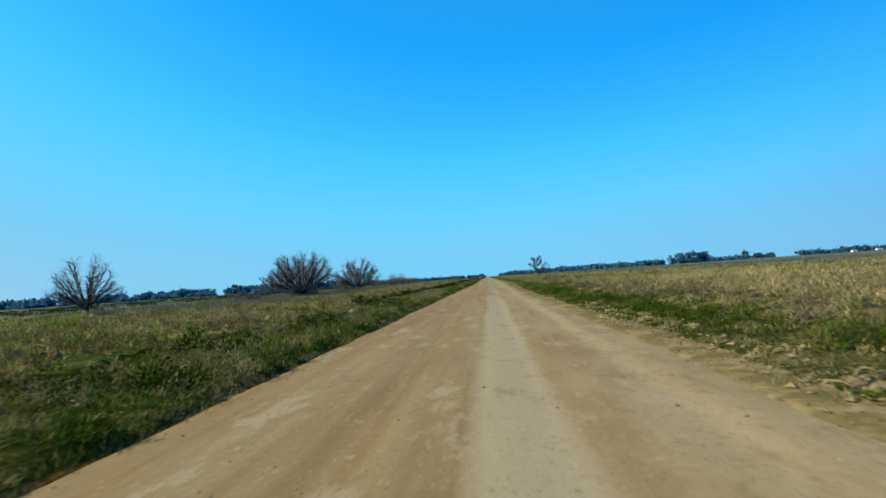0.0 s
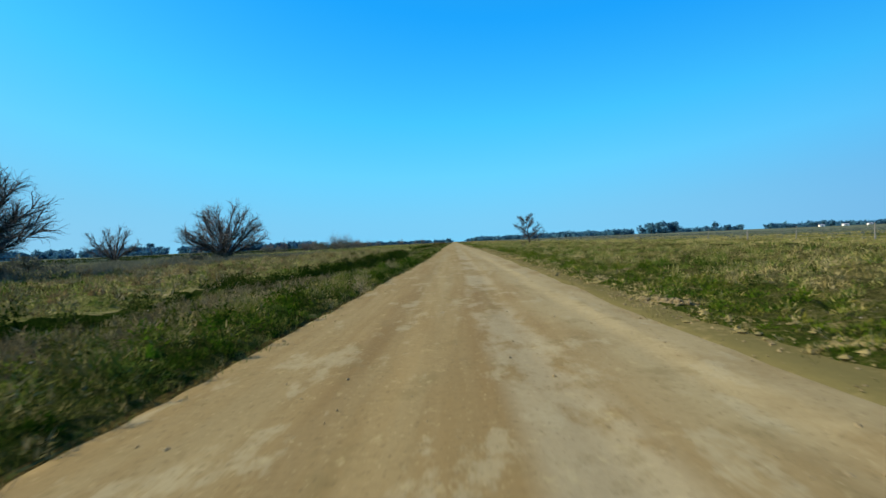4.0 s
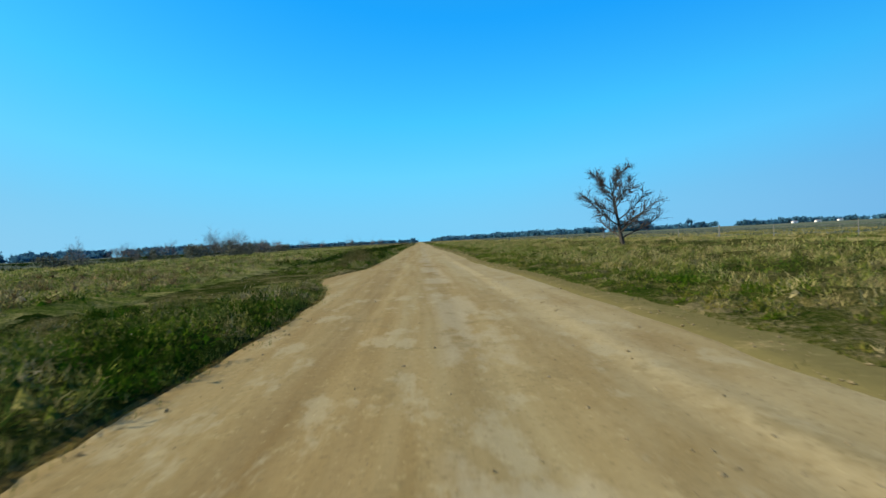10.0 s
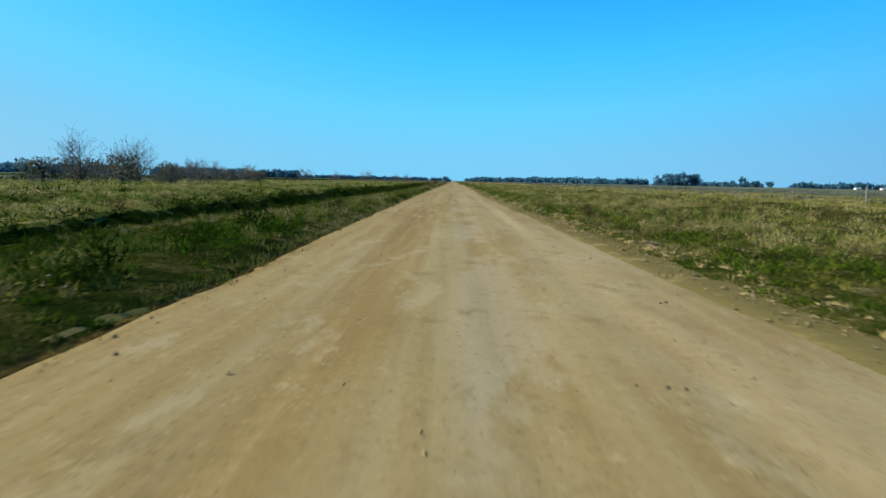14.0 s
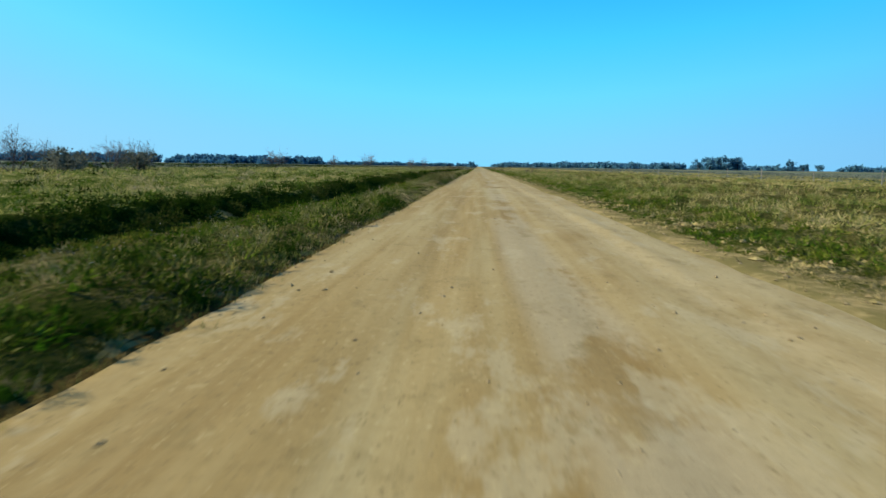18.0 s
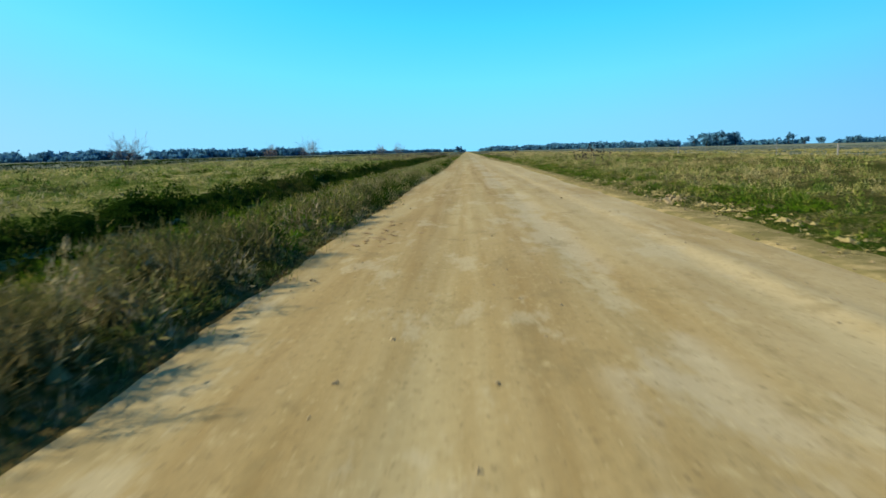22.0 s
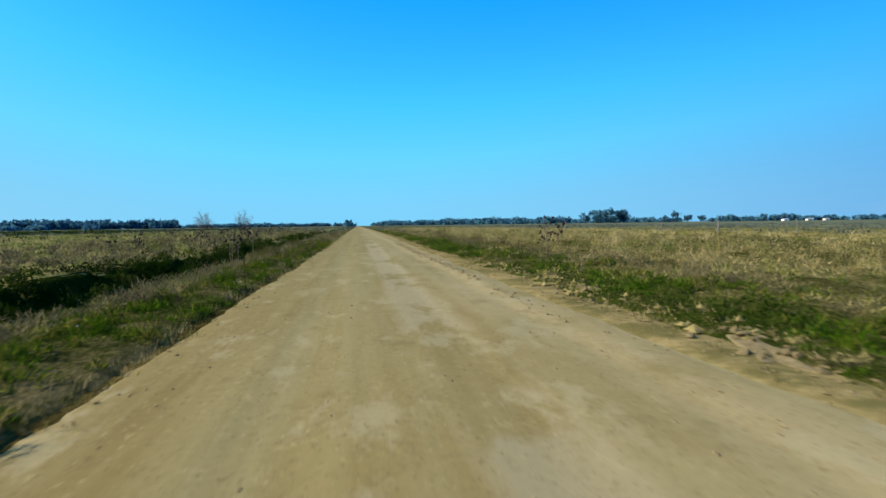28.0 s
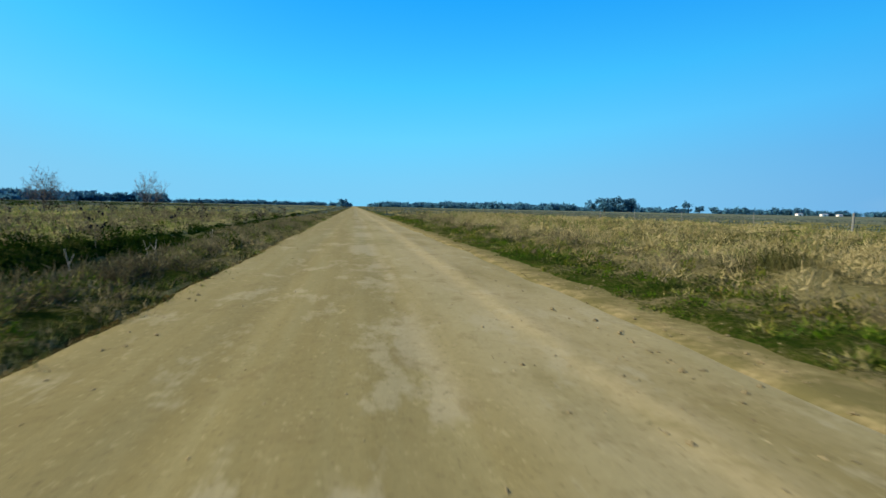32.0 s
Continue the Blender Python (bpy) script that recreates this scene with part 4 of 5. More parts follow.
for i, (nm, mat, lab, cat, leaf, n) in enumerate([
        ("dark_field_weeds", M_HERB, "dark leafy weeds among the field grass", "weeds", (.08, .036), 50),
        ("green_field_grass", M_STRIP, "olive-green tussocks along the field side", "grass", (.13, .024), 50),
        ("olive_field_grass", M_FIELD, "olive and straw tussocks along the field side", "grass", (.13, .024), 50),
        ("tall_dry_grass", M_DRY, "fluffy straw-coloured grass along the field side", "grass", (.14, .019), 54),
        ("withered_front", M_WITHER, "grey-brown withered stems along the edge of the dry grass", "weeds", (.16, .014), 70)]):
    m = sort == i
    tussocks(nm, x[m], y[m], .20 + .34 * tall[m], tall[m], n, mat, lab, cat, leaf, .6, body=.5)
x, y = strew(14, 33, Y0, 600, .55, 0.2, 0.35, 8.0)
sort = split(x, y, (-.95, .2), np.interp(y, [0, 45, 75, 150, 400, 432], [.7, .6, 0, .0, .1, .8]), 2.0, .25)
for i, (nm, mat, lab, cat) in enumerate([("dark_weeds_right", M_DARK, "dark green weeds among the pasture grass", "weeds"), ("olive_grass_right", M_FIELD, "olive pasture grass up to the fence", "grass"), ("field_dry_grass", M_DRY, "straw-coloured grass farther into the field", "grass")]):
    m = sort == i
    tussocks(nm, x[m], y[m], .55, .16 + .22 * np.interp(y[m], TALL_Y, TALL_H), 30, mat, lab, cat, (.2, .045), .6)
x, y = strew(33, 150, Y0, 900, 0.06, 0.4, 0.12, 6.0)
tufts("far_pasture_grass_right", x, y, 10, 0.30, 0.9, 0.18, M_FAR, "distant pasture grass in haze-tinted grey-green", lean=0.9)
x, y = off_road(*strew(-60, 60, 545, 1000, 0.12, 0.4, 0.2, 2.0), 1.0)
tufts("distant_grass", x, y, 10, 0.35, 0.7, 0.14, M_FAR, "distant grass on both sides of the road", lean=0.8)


def tall_clump(x, y, h, w, seed):
    """One clump of rank, half-dry grass that stands out over the verge."""
    global rng
    keep, rng = rng, np.random.default_rng(seed)
    root = new("tall_grass_clump")
    root.location = (x, y, float(surface(x, y)) * .6 + float(ground_z(x, y)) * .4 - .05)
    tagged(root, "tall clump of rank half-dry brownish grass at the roadside", "grass clump", "tall grass clumps")
    for q in range(4):
        n = int(460 * min(1, .95 / h))
        a, d = rng.uniform(0, 6.28, n), np.sqrt(rng.uniform(0, 1, n)) * w * .7
        px, py = np.cos(a) * d + math.cos(q * 1.7) * w * .4, (np.sin(a) * d + math.sin(q * 1.7) * w * .4) * 1.6
        far_ = np.hypot(px, py / 1.6) / w
        ob = tufts("tuft", px, py, 1, .8 * h * np.clip(1.05 - .6 * far_, .3, 1.05) * rng.uniform(.5, 1.15, n), .05, .011, M_TALL, "", lean=0.6, z=np.zeros(n), bend=True)
        for key in list(ob.keys()):
            del ob[key]
        ob.parent = root
    rng = keep


for k, (cx, cy, ch, cw) in enumerate([(-4.5, 185.5, 2.3, .95), (-5.2, 188, 1.9, .9), (-4.9, 180, .7, .5), (-4.3, 306, .6, .5), (-4.5, 309, .7, .6), (-4.2, 311.5, .65, .5), (-4.6, 314, .75, .65), (-4.3, 317, .7, .55),
                                      (-4.7, 320, .75, .65), (-4.3, 323, .65, .55), (-4.6, 327, .6, .6), (-4.5, 331, .5, .5), (-4.7, 436, .8, .6), (-5.2, 441, .9, .7),
                                      (-4.8, 447, .85, .6), (-5.1, 453, .8, .7), (4.7, 229, .85, .5), (5.3, 232, .7, .5), (6.6, 466, 1.0, .9), (7.2, 473, 1.1, 1.0), (6.8, 480, 1.0, .9), (8.0, 476, 1.15, 1.1)]):
    tall_clump(cx, cy, ch, cw, 500 + k)


# ---------------------------------------------------------------- trees
def tube(verts, faces, p, q, r0, r1, sides=5):
    d = (q - p).normalized()
    u = d.orthogonal().normalized()
    w = d.cross(u)
    i = len(verts)
    for c, r in ((p, r0), (q, r1)):
        for s in range(sides):
            a = 2 * math.pi * s / sides
            verts.append(c + (u * math.cos(a) + w * math.sin(a)) * r)
    for s in range(sides):
        t = (s + 1) % sides
        faces.append((i + s, i + t, i + sides + t, i + sides + s))


def grow(rnd, out, p, d, length, r, level, top, up, fork, thin=0.013, ratio=(.48, .72)):
    """One limb in bent segments, with side limbs; out[0] holds thick wood, out[1] twigs."""
    segs = (7 if length > 5.5 else 4) if level < top - 1 else 3
    step = length / segs
    for s in range(segs):
        r2 = max(r * (0.86 if level else 0.9), thin)
        d = (d + Vector((rnd.gauss(0, .16), rnd.gauss(0, .16), rnd.gauss(0, .10) + up))).normalized()
        q = p + d * step
        verts, faces = out[0 if level <= 1 else 1]
        tube(verts, faces, p, q, r, r2, 6 if level == 0 else (5 if level == 1 else 3))
        if level < top and (s > (1 if segs == 7 else 0) or level > 0):
            for _ in range(fork[min(level, len(fork) - 1)]):
                side = Vector((rnd.gauss(0, 1), rnd.gauss(0, 1), rnd.gauss(0, .5)))
                side = (side - d * side.dot(d)).normalized()
                nd = (d * rnd.uniform(.55, 1.0) + side * rnd.uniform(.6, .95)).normalized()
                grow(rnd, out, q, nd, length * rnd.uniform(*ratio), max(r2 * rnd.uniform(.5, .65), thin), level + 1, top, up, fork, thin, ratio)
        p, r = q, r2


def bare_tree(x, y, height, width, seed, label, stems=1, top=3, trunk=0.5, splay=(0.1, 1.2), up=0.03, fork=(1, 1, 1), radius=0.14, group="", name="bare_tree", thin=0.013, ratio=(.48, .72), twig=None):
    """A leafless tree: stems that fan out from the base, with limbs and twigs, fitted to a height and a crown width."""
    rnd = random.Random(seed)
    out = (([], []), ([], []))
    for s in range(stems):
        a = 2.4 * s + rnd.uniform(-.3, .3)
        tilt = splay[0] + (splay[1] - splay[0]) * math.sqrt((s + .5) / stems)
        d = Vector((math.cos(a) * math.sin(tilt), math.sin(a) * math.sin(tilt), math.cos(tilt)))
        r = radius * rnd.uniform(.75, 1.1)
        base = Vector((math.cos(a) * radius * 1.5, math.sin(a) * radius * 1.5, -0.25)) if stems > 1 else Vector((0, 0, -.3))
        grow(rnd, out, base, d, height * trunk, r, 0, top, up, fork, thin, ratio)
    pts = np.array([tuple(v) for v in out[1][0]])
    tall, wide = np.percentile(pts[:, 2], 99.7), np.percentile(np.abs(pts[:, :2]), 99) * 2
    fit = Vector((width / wide, width / wide, height / tall))
    root = new(name)
    root.location = (x, y, float(ground_z(x, y)))
    tagged(root, label, "tree", group)
    for nm, (verts, faces), mat in (("trunk", out[0], M_BARK), ("crown", out[1], twig or M_TWIG)):
        part(nm, mesh_of(nm, [v * fit for v in verts], faces, mat), root)
    return root


def leafy_tree(x, y, h, w, seed, label, group="", name="field_tree", low=.24, leaves=None, fine=(260, .10)):
    """A far tree in leaf: a trunk and a crown of many small leaf clumps with gaps."""
    r = np.random.default_rng(seed)
    z = float(ground_z(x, y))
    root = new(name)
    root.location = (x, y, z)
    tagged(root, label, "tree", group)
    verts, faces = [], []
    tube(verts, faces, Vector((0, 0, -.3)), Vector((0, 0, h * .45)), w * .05, w * .035, 6)
    for k in range(4):
        a = k * 1.6 + r.uniform(0, 1)
        tube(verts, faces, Vector((0, 0, h * (.2 + .06 * k))), Vector((math.cos(a) * w * .3, math.sin(a) * w * .3, h * (.5 + .08 * k))), w * .02, w * .008, 5)
    part("trunk", mesh_of("trunk", verts, faces, M_BARK), root)
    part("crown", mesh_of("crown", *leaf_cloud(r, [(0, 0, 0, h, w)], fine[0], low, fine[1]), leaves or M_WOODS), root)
    return root


def leaf_cloud(r, trees, n, low=.24, size=.10):
    """Triangles of foliage for trees given as x, y, z, height, width, in lumps."""
    V = []
    for x, y, z, h, w in trees:
        lumps = 11
        lc = np.stack([r.normal(0, w * .23, lumps), r.normal(0, w * .23, lumps), h * r.uniform(low, .86, lumps)], -1)
        ls = w * r.uniform(.13, .27, lumps)
        i = r.integers(0, lumps, n)
        d = r.normal(0, 1, (n, 3))
        d /= np.linalg.norm(d, axis=1)[:, None]
        c = lc[i] + d * (ls[i] * r.uniform(.5, 1.05, n))[:, None] * [1, 1, .85]
        s = w * size
        V.append(c[:, None, :] + r.normal(0, s, (n, 3, 3)) + [x, y, z])
    v = np.concatenate(V).reshape(-1, 3)
    return v, np.arange(len(v)).reshape(-1, 3)


LINE = "bare trees along the fence"


def fan_tree(x, y, height, width, seed, label, limbs=34, group="", twigs=2):
    """A leafless tree whose limbs fan out from a short bole to a domed crown, with forks and fine twigs."""
    rnd = random.Random(seed)
    fine, made = ([], []), []

    def shoot(to, p, d, length, r0, r1, segs, bendy, lift, sides):
        pts = []
        for k in range(segs):
            d = (d + Vector((rnd.gauss(0, bendy), rnd.gauss(0, bendy), rnd.gauss(0, bendy * .6) + lift))).normalized()
            q = p + d * (length / segs)
            a, b = k / segs, (k + 1) / segs
            tube(*to, p, q, r0 + (r1 - r0) * a, r0 + (r1 - r0) * b, sides)
            pts.append((q, d, b))
            p = q
        return pts

    def aside(d, angle):
        side = Vector((rnd.gauss(0, 1), rnd.gauss(0, 1), rnd.gauss(0, .7)))
        side = (side - d * side.dot(d)).normalized()
        return (d * math.cos(angle) + side * math.sin(angle)).normalized()

    size = height / 7.8
    for n in range(limbs):
        wood = ([], [])
        made.append(wood)
        a = 2.4 * n + rnd.uniform(-.35, .35)
        tilt = 1.26 * math.sqrt((n + .5) / limbs)
        d = Vector((math.cos(a) * math.sin(tilt), math.sin(a) * math.sin(tilt), math.cos(tilt)))
        reach = rnd.uniform(.82, .92) / ((math.sin(tilt) / (width / 2)) ** 2.7 + (math.cos(tilt) / (height - .7 * size)) ** 2.7) ** (1 / 2.7)
        base = Vector((math.cos(a) * .16, math.sin(a) * .16, .75 + rnd.uniform(-.25, .25))) * size
        for q, dd, b in shoot(wood, base, d, reach, 0.10 * size * rnd.uniform(.7, 1.3), .030, 8, .04, .008, 5):
            for _ in range(3 if b > .36 else 0):
                blen = reach * rnd.uniform(.2, .32) * (1.25 - .6 * b)
                for q2, d2, b2 in shoot(wood, q, aside(dd, rnd.uniform(.3, .65)), blen, .042, .020, 4, .12, .02, 4):
                    for _ in range(twigs):
                        for q3, d3, b3 in shoot(fine, q2, aside(d2, rnd.uniform(.4, .95)), rnd.uniform(.35, .8) * size, .014, .009, 2, .18, .03, 3):
                            shoot(fine, q3, aside(d3, rnd.uniform(.4, .9)), rnd.uniform(.2, .45) * size, .010, .006, 1, .1, .02, 3)
    root = new("bare_tree")
    root.location = (x, y, float(ground_z(x, y)))
    tagged(root, label, "tree", group)
    bole_v, bole_f = [], []
    tube(bole_v, bole_f, Vector((0, 0, -.3)), Vector((0, 0, .45 * size)), .42 * size, .34 * size, 8)
    tube(bole_v, bole_f, Vector((0, 0, .45 * size)), Vector((0, 0, 1.1 * size)), .34 * size, .2 * size, 8)
    part("trunk", mesh_of("trunk", bole_v, bole_f, M_BARK), root)
    for wood in made:
        part("limb", mesh_of("limb", *wood, M_BARK), root)
    part("crown", mesh_of("crown", *fine, M_TWIG), root)
    return root


fan_tree(-29.2, 92, 6.7, 11.0, 3, "large leafless many-stemmed tree with a round twiggy crown", group=LINE)
fan_tree(-29.2, 133, 6.9, 10.0, 5, "leafless many-stemmed tree with a fan-shaped crown", 26, LINE)
fan_tree(-61.2, 88, 8.2, 10.0, 8, "leafless tree standing far out in the pasture", 22, twigs=1)
fan_tree(-56.6, 157, 6.4, 8.6, 9, "low brown leafless thicket tree with dense twigs", 16, twigs=1)


def limbed_tree(x, y, height, width, seed, label):
    """A leafless tree with one leaning trunk to the top and long limbs that spread and rise all along it."""
    rnd = random.Random(seed)
    trunk, fine, made = ([], []), ([], []), []

    def shoot(to, p, d, length, r0, r1, segs, bendy, lift, sides):
        pts = []
        for k in range(segs):
            d = (d + Vector((rnd.gauss(0, bendy), rnd.gauss(0, bendy), rnd.gauss(0, bendy * .6) + lift))).normalized()
            q = p + d * (length / segs)
            a, b = k / segs, (k + 1) / segs
            tube(*to, p, q, r0 + (r1 - r0) * a, r0 + (r1 - r0) * b, sides)
            pts.append((q, d, b))
            p = q
        return pts

    def aside(d, angle):
        side = Vector((rnd.gauss(0, 1), rnd.gauss(0, 1), rnd.gauss(0, .6)))
        side = (side - d * side.dot(d)).normalized()
        return (d * math.cos(angle) + side * math.sin(angle)).normalized()

    stem = [(Vector((.1, 0, -.3)), Vector((-.1, 0, 1)), 0)] + shoot(trunk, Vector((.1, 0, -.3)), Vector((-.16, 0, 1)).normalized(), height * .93, .19, .03, 12, .07, .03, 7)
    for n in range(19):
        b = .15 + .75 * (n / 18) ** 1.1
        q = stem[min(int(b * 12 + .5), 12)][0]
        a, tilt = 2.4 * n + rnd.uniform(-.4, .4), 1.36 - .72 * b + rnd.uniform(-.12, .12)
        d = Vector((math.cos(a) * math.sin(tilt), math.sin(a) * math.sin(tilt), math.cos(tilt)))
        reach = width * (.56 - .30 * b) * rnd.uniform(.85, 1.15)
        wood = ([], [])
        made.append(wood)
        for q1, d1, b1 in shoot(wood, q, d, reach, .075 * (1.15 - .7 * b), .017, 7, .10, .035, 5):
            for _ in range(3 if b1 > .25 else 0):
                for q2, d2, b2 in shoot(wood, q1, aside(d1, rnd.uniform(.45, .85)), reach * rnd.uniform(.18, .34) * (1.3 - .6 * b1), .026, .013, 4, .13, .05, 4):
                    for _ in range(2):
                        shoot(fine, q2, aside(d2, rnd.uniform(.4, .9)), rnd.uniform(.3, .65), .012, .007, 2, .15, .05, 3)
    root = new("bare_tree")
    root.location = (x, y, float(ground_z(x, y)))
    tagged(root, label, "tree")
    part("trunk", mesh_of("trunk", *trunk, M_BARK), root)
    for wood in made:
        part("limb", mesh_of("limb", *wood, M_BARK), root)
    part("crown", mesh_of("crown", *fine, M_BARK), root)
    return root


limbed_tree(16.2, 197, 6.7, 6.7, 21, "solitary bare tree with dark spreading branches")
SMALL = dict(stems=6, top=3, trunk=0.5, splay=(0.1, 0.9), up=0.05, fork=(2, 1, 1), radius=0.05)
for k, (tx, ty, th, tw) in enumerate([(-52, 240, 4.4, 4), (-47, 246, 3.6, 3.5), (-50, 268, 4.2, 5), (-44, 276, 6.4, 7), (-41, 283, 6.0, 6), (-46, 290, 5.4, 7), (-40, 300, 4.0, 5),
                                      (-46, 311, 3.8, 4.5), (-45, 320, 4.4, 5), (-44, 334, 3.8, 5), (-47, 345, 4.4, 5), (-50, 410, 5.0, 6), (-36, 458, 5.0, 5),
                                      (-55, 491, 4.6, 5), (-31, 536, 4.6, 4), (-27, 554, 5.2, 5), (-70, 360, 4.5, 6), (-75, 300, 4.0, 6)]):
    bare_tree(tx, ty, th, tw, 40 + k, "small bare tree with fine grey-brown twigs in rough pasture", group="small bare trees", **SMALL)

x, y = strew(-48, -22, 60, 170, 1.8, 0.4, 0.3, 2.0)
tufts("brown_undergrowth", x, y, 16, .6 * lush(x, y, 3), .6, .035, M_SCRUB, "low brown leafless undergrowth around the bare trees", "undergrowth", lean=.7)

# a lone round-topped tree and a dark board on a post, far out on the plain
leafy_tree(-159, 373, 7.6, 3.4, 62, "lone slender tree with a small round crown", name="lone_tree", low=.72)
sign = new("board_post")
sign.location = (-37.5, 89, float(ground_z(-37.5, 89)))
tagged(sign, "dark wooden board on a tall pasture post", "post")
pv, pf = [], []
tube(pv, pf, Vector((0, 0, -.3)), Vector((0, 0, 2.0)), .06, .05, 6)
part("post", mesh_of("post", pv, pf, M_BARK), sign)
bm = bmesh.new()
bmesh.ops.create_cube(bm, size=1)
for v in bm.verts:
    v.co = Vector((v.co.x * .42, v.co.y * .08 - .085, v.co.z * .8 + 2.2))
bmesh.ops.bevel(bm, geom=bm.edges[:], offset=.015, segments=1)
part("board", from_bm("board", bm, M_HEAD), sign)

for k, (bx, by, bh, bw) in enumerate([(-29.8, 91, 1.5, 3.0), (-28.1, 92.5, 1.2, 2.6), (-29.2, 132, 1.2, 2.6), (-31, 97, 1.1, 3), (-33, 104, 1.4, 3.5), (-31, 128, 1.1, 3.2), (-34, 84, 1.2, 3), (-48, 276, 3.2, 5), (-43, 284, 3.6, 5.5), (-41, 293, 3.0, 5), (-51, 262, 2.6, 4), (-46, 303, 2.6, 5), (-45, 327, 2.4, 5), (-43, 338, 2.6, 5), (-52, 290, 3.0, 6), (-57, 243, 2.4, 5), (-60, 318, 2.6, 6), (-58, 345, 2.4, 6)]):
    leafy_tree(bx, by, bh, bw, 160 + k, "dense low scrub bush beneath the bare trees", "scrub bushes", "scrub_bush", .12, M_SCRUB, (1500, .022))

# dark tree by the road far ahead
leafy_tree(-8.5, 930, 6.5, 8, 61, "dark bushy tree beside the road far ahead")
GROVE = "grove of tall field trees"
for k in range(11):
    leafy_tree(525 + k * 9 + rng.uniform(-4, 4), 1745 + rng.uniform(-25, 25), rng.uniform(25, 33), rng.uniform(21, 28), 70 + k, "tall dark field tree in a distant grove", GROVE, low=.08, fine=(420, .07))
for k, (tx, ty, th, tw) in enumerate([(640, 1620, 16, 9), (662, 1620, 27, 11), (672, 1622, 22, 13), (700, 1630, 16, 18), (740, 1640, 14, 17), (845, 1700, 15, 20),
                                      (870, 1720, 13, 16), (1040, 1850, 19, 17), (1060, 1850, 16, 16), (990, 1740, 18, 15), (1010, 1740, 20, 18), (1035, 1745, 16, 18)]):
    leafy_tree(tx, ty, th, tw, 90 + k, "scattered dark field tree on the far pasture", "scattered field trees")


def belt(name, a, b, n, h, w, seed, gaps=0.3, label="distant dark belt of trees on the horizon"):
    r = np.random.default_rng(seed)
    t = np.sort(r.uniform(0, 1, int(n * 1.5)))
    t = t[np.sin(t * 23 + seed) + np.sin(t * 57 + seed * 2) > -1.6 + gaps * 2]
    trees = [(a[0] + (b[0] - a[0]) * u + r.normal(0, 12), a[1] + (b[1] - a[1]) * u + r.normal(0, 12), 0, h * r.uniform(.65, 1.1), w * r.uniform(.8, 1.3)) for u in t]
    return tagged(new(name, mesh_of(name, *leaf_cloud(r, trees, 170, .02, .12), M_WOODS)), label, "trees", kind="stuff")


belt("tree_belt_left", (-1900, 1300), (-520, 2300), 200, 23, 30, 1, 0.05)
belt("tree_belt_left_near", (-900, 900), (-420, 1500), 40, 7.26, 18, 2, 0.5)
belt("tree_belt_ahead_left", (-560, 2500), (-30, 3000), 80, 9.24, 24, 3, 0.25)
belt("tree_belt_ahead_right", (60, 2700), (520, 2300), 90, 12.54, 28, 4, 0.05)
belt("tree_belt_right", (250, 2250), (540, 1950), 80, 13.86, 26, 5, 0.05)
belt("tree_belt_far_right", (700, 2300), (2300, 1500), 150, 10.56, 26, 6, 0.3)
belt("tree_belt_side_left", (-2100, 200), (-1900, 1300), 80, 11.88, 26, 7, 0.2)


# ---------------------------------------------------------------- farm sheds
def box_bm(bm, x0, y0, z0, x1, y1, z1):
    vs = [bm.verts.new(p) for p in ((x0, y0, z0), (x1, y0, z0), (x1, y1, z0), (x0, y1, z0), (x0, y0, z1), (x1, y0, z1), (x1, y1, z1), (x0, y1, z1))]
    for f in ((0, 3, 2, 1), (4, 5, 6, 7), (0, 1, 5, 4), (1, 2, 6, 5), (2, 3, 7, 6), (3, 0, 4, 7)):
        bm.faces.new([vs[i] for i in f])


def shed(x, y, w, d, h, label):
    root = new("farm_shed")
    root.location = (x, y, float(ground_z(x, y)))
    tagged(root, label, "shed", "far farm sheds")
    bm = bmesh.new()
    box_bm(bm, -w / 2, -d / 2, -.3, w / 2, d / 2, h)
    part("wall", from_bm("wall", bm, M_WHITE), root)
    bm = bmesh.new()
    e = .5
    pts = [(-d / 2 - e, h), (0, h + d * .2), (d / 2 + e, h)]
    a = [bm.verts.new((-w / 2 - e, p, z)) for p, z in pts] + [bm.verts.new((-w / 2 - e, p, z + .2)) for p, z in pts]
    b = [bm.verts.new((w / 2 + e, p, z)) for p, z in pts] + [bm.verts.new((w / 2 + e, p, z + .2)) for p, z in pts]
    for i, j in ((0, 1), (1, 2), (2, 5), (5, 4), (4, 3), (3, 0)):
        bm.faces.new((a[i], a[j], b[j], b[i]))
    bm.faces.new((a[0], a[3], a[4], a[1])), bm.faces.new((a[1], a[4], a[5], a[2]))
    bm.faces.new((b[0], b[1], b[4], b[3])), bm.faces.new((b[1], b[2], b[5], b[4]))
    part("roof", from_bm("roof", bm, M_ROOF), root)
    bm = bmesh.new()
    box_bm(bm, -1.6, -d / 2 - .12, -.2, 1.6, -d / 2 + .02, h * .75)
    part("door", from_bm("door", bm, M_GLASS), root)
    return root


shed(975, 1690, 13, 8, 3.6, "low whitewashed farm shed on the far plain")
shed(1045, 1700, 15, 8, 3.6, "long whitewashed farm shed on the far plain")
shed(1190, 1820, 13, 8, 3.6, "small whitewashed farm shed on the far plain")


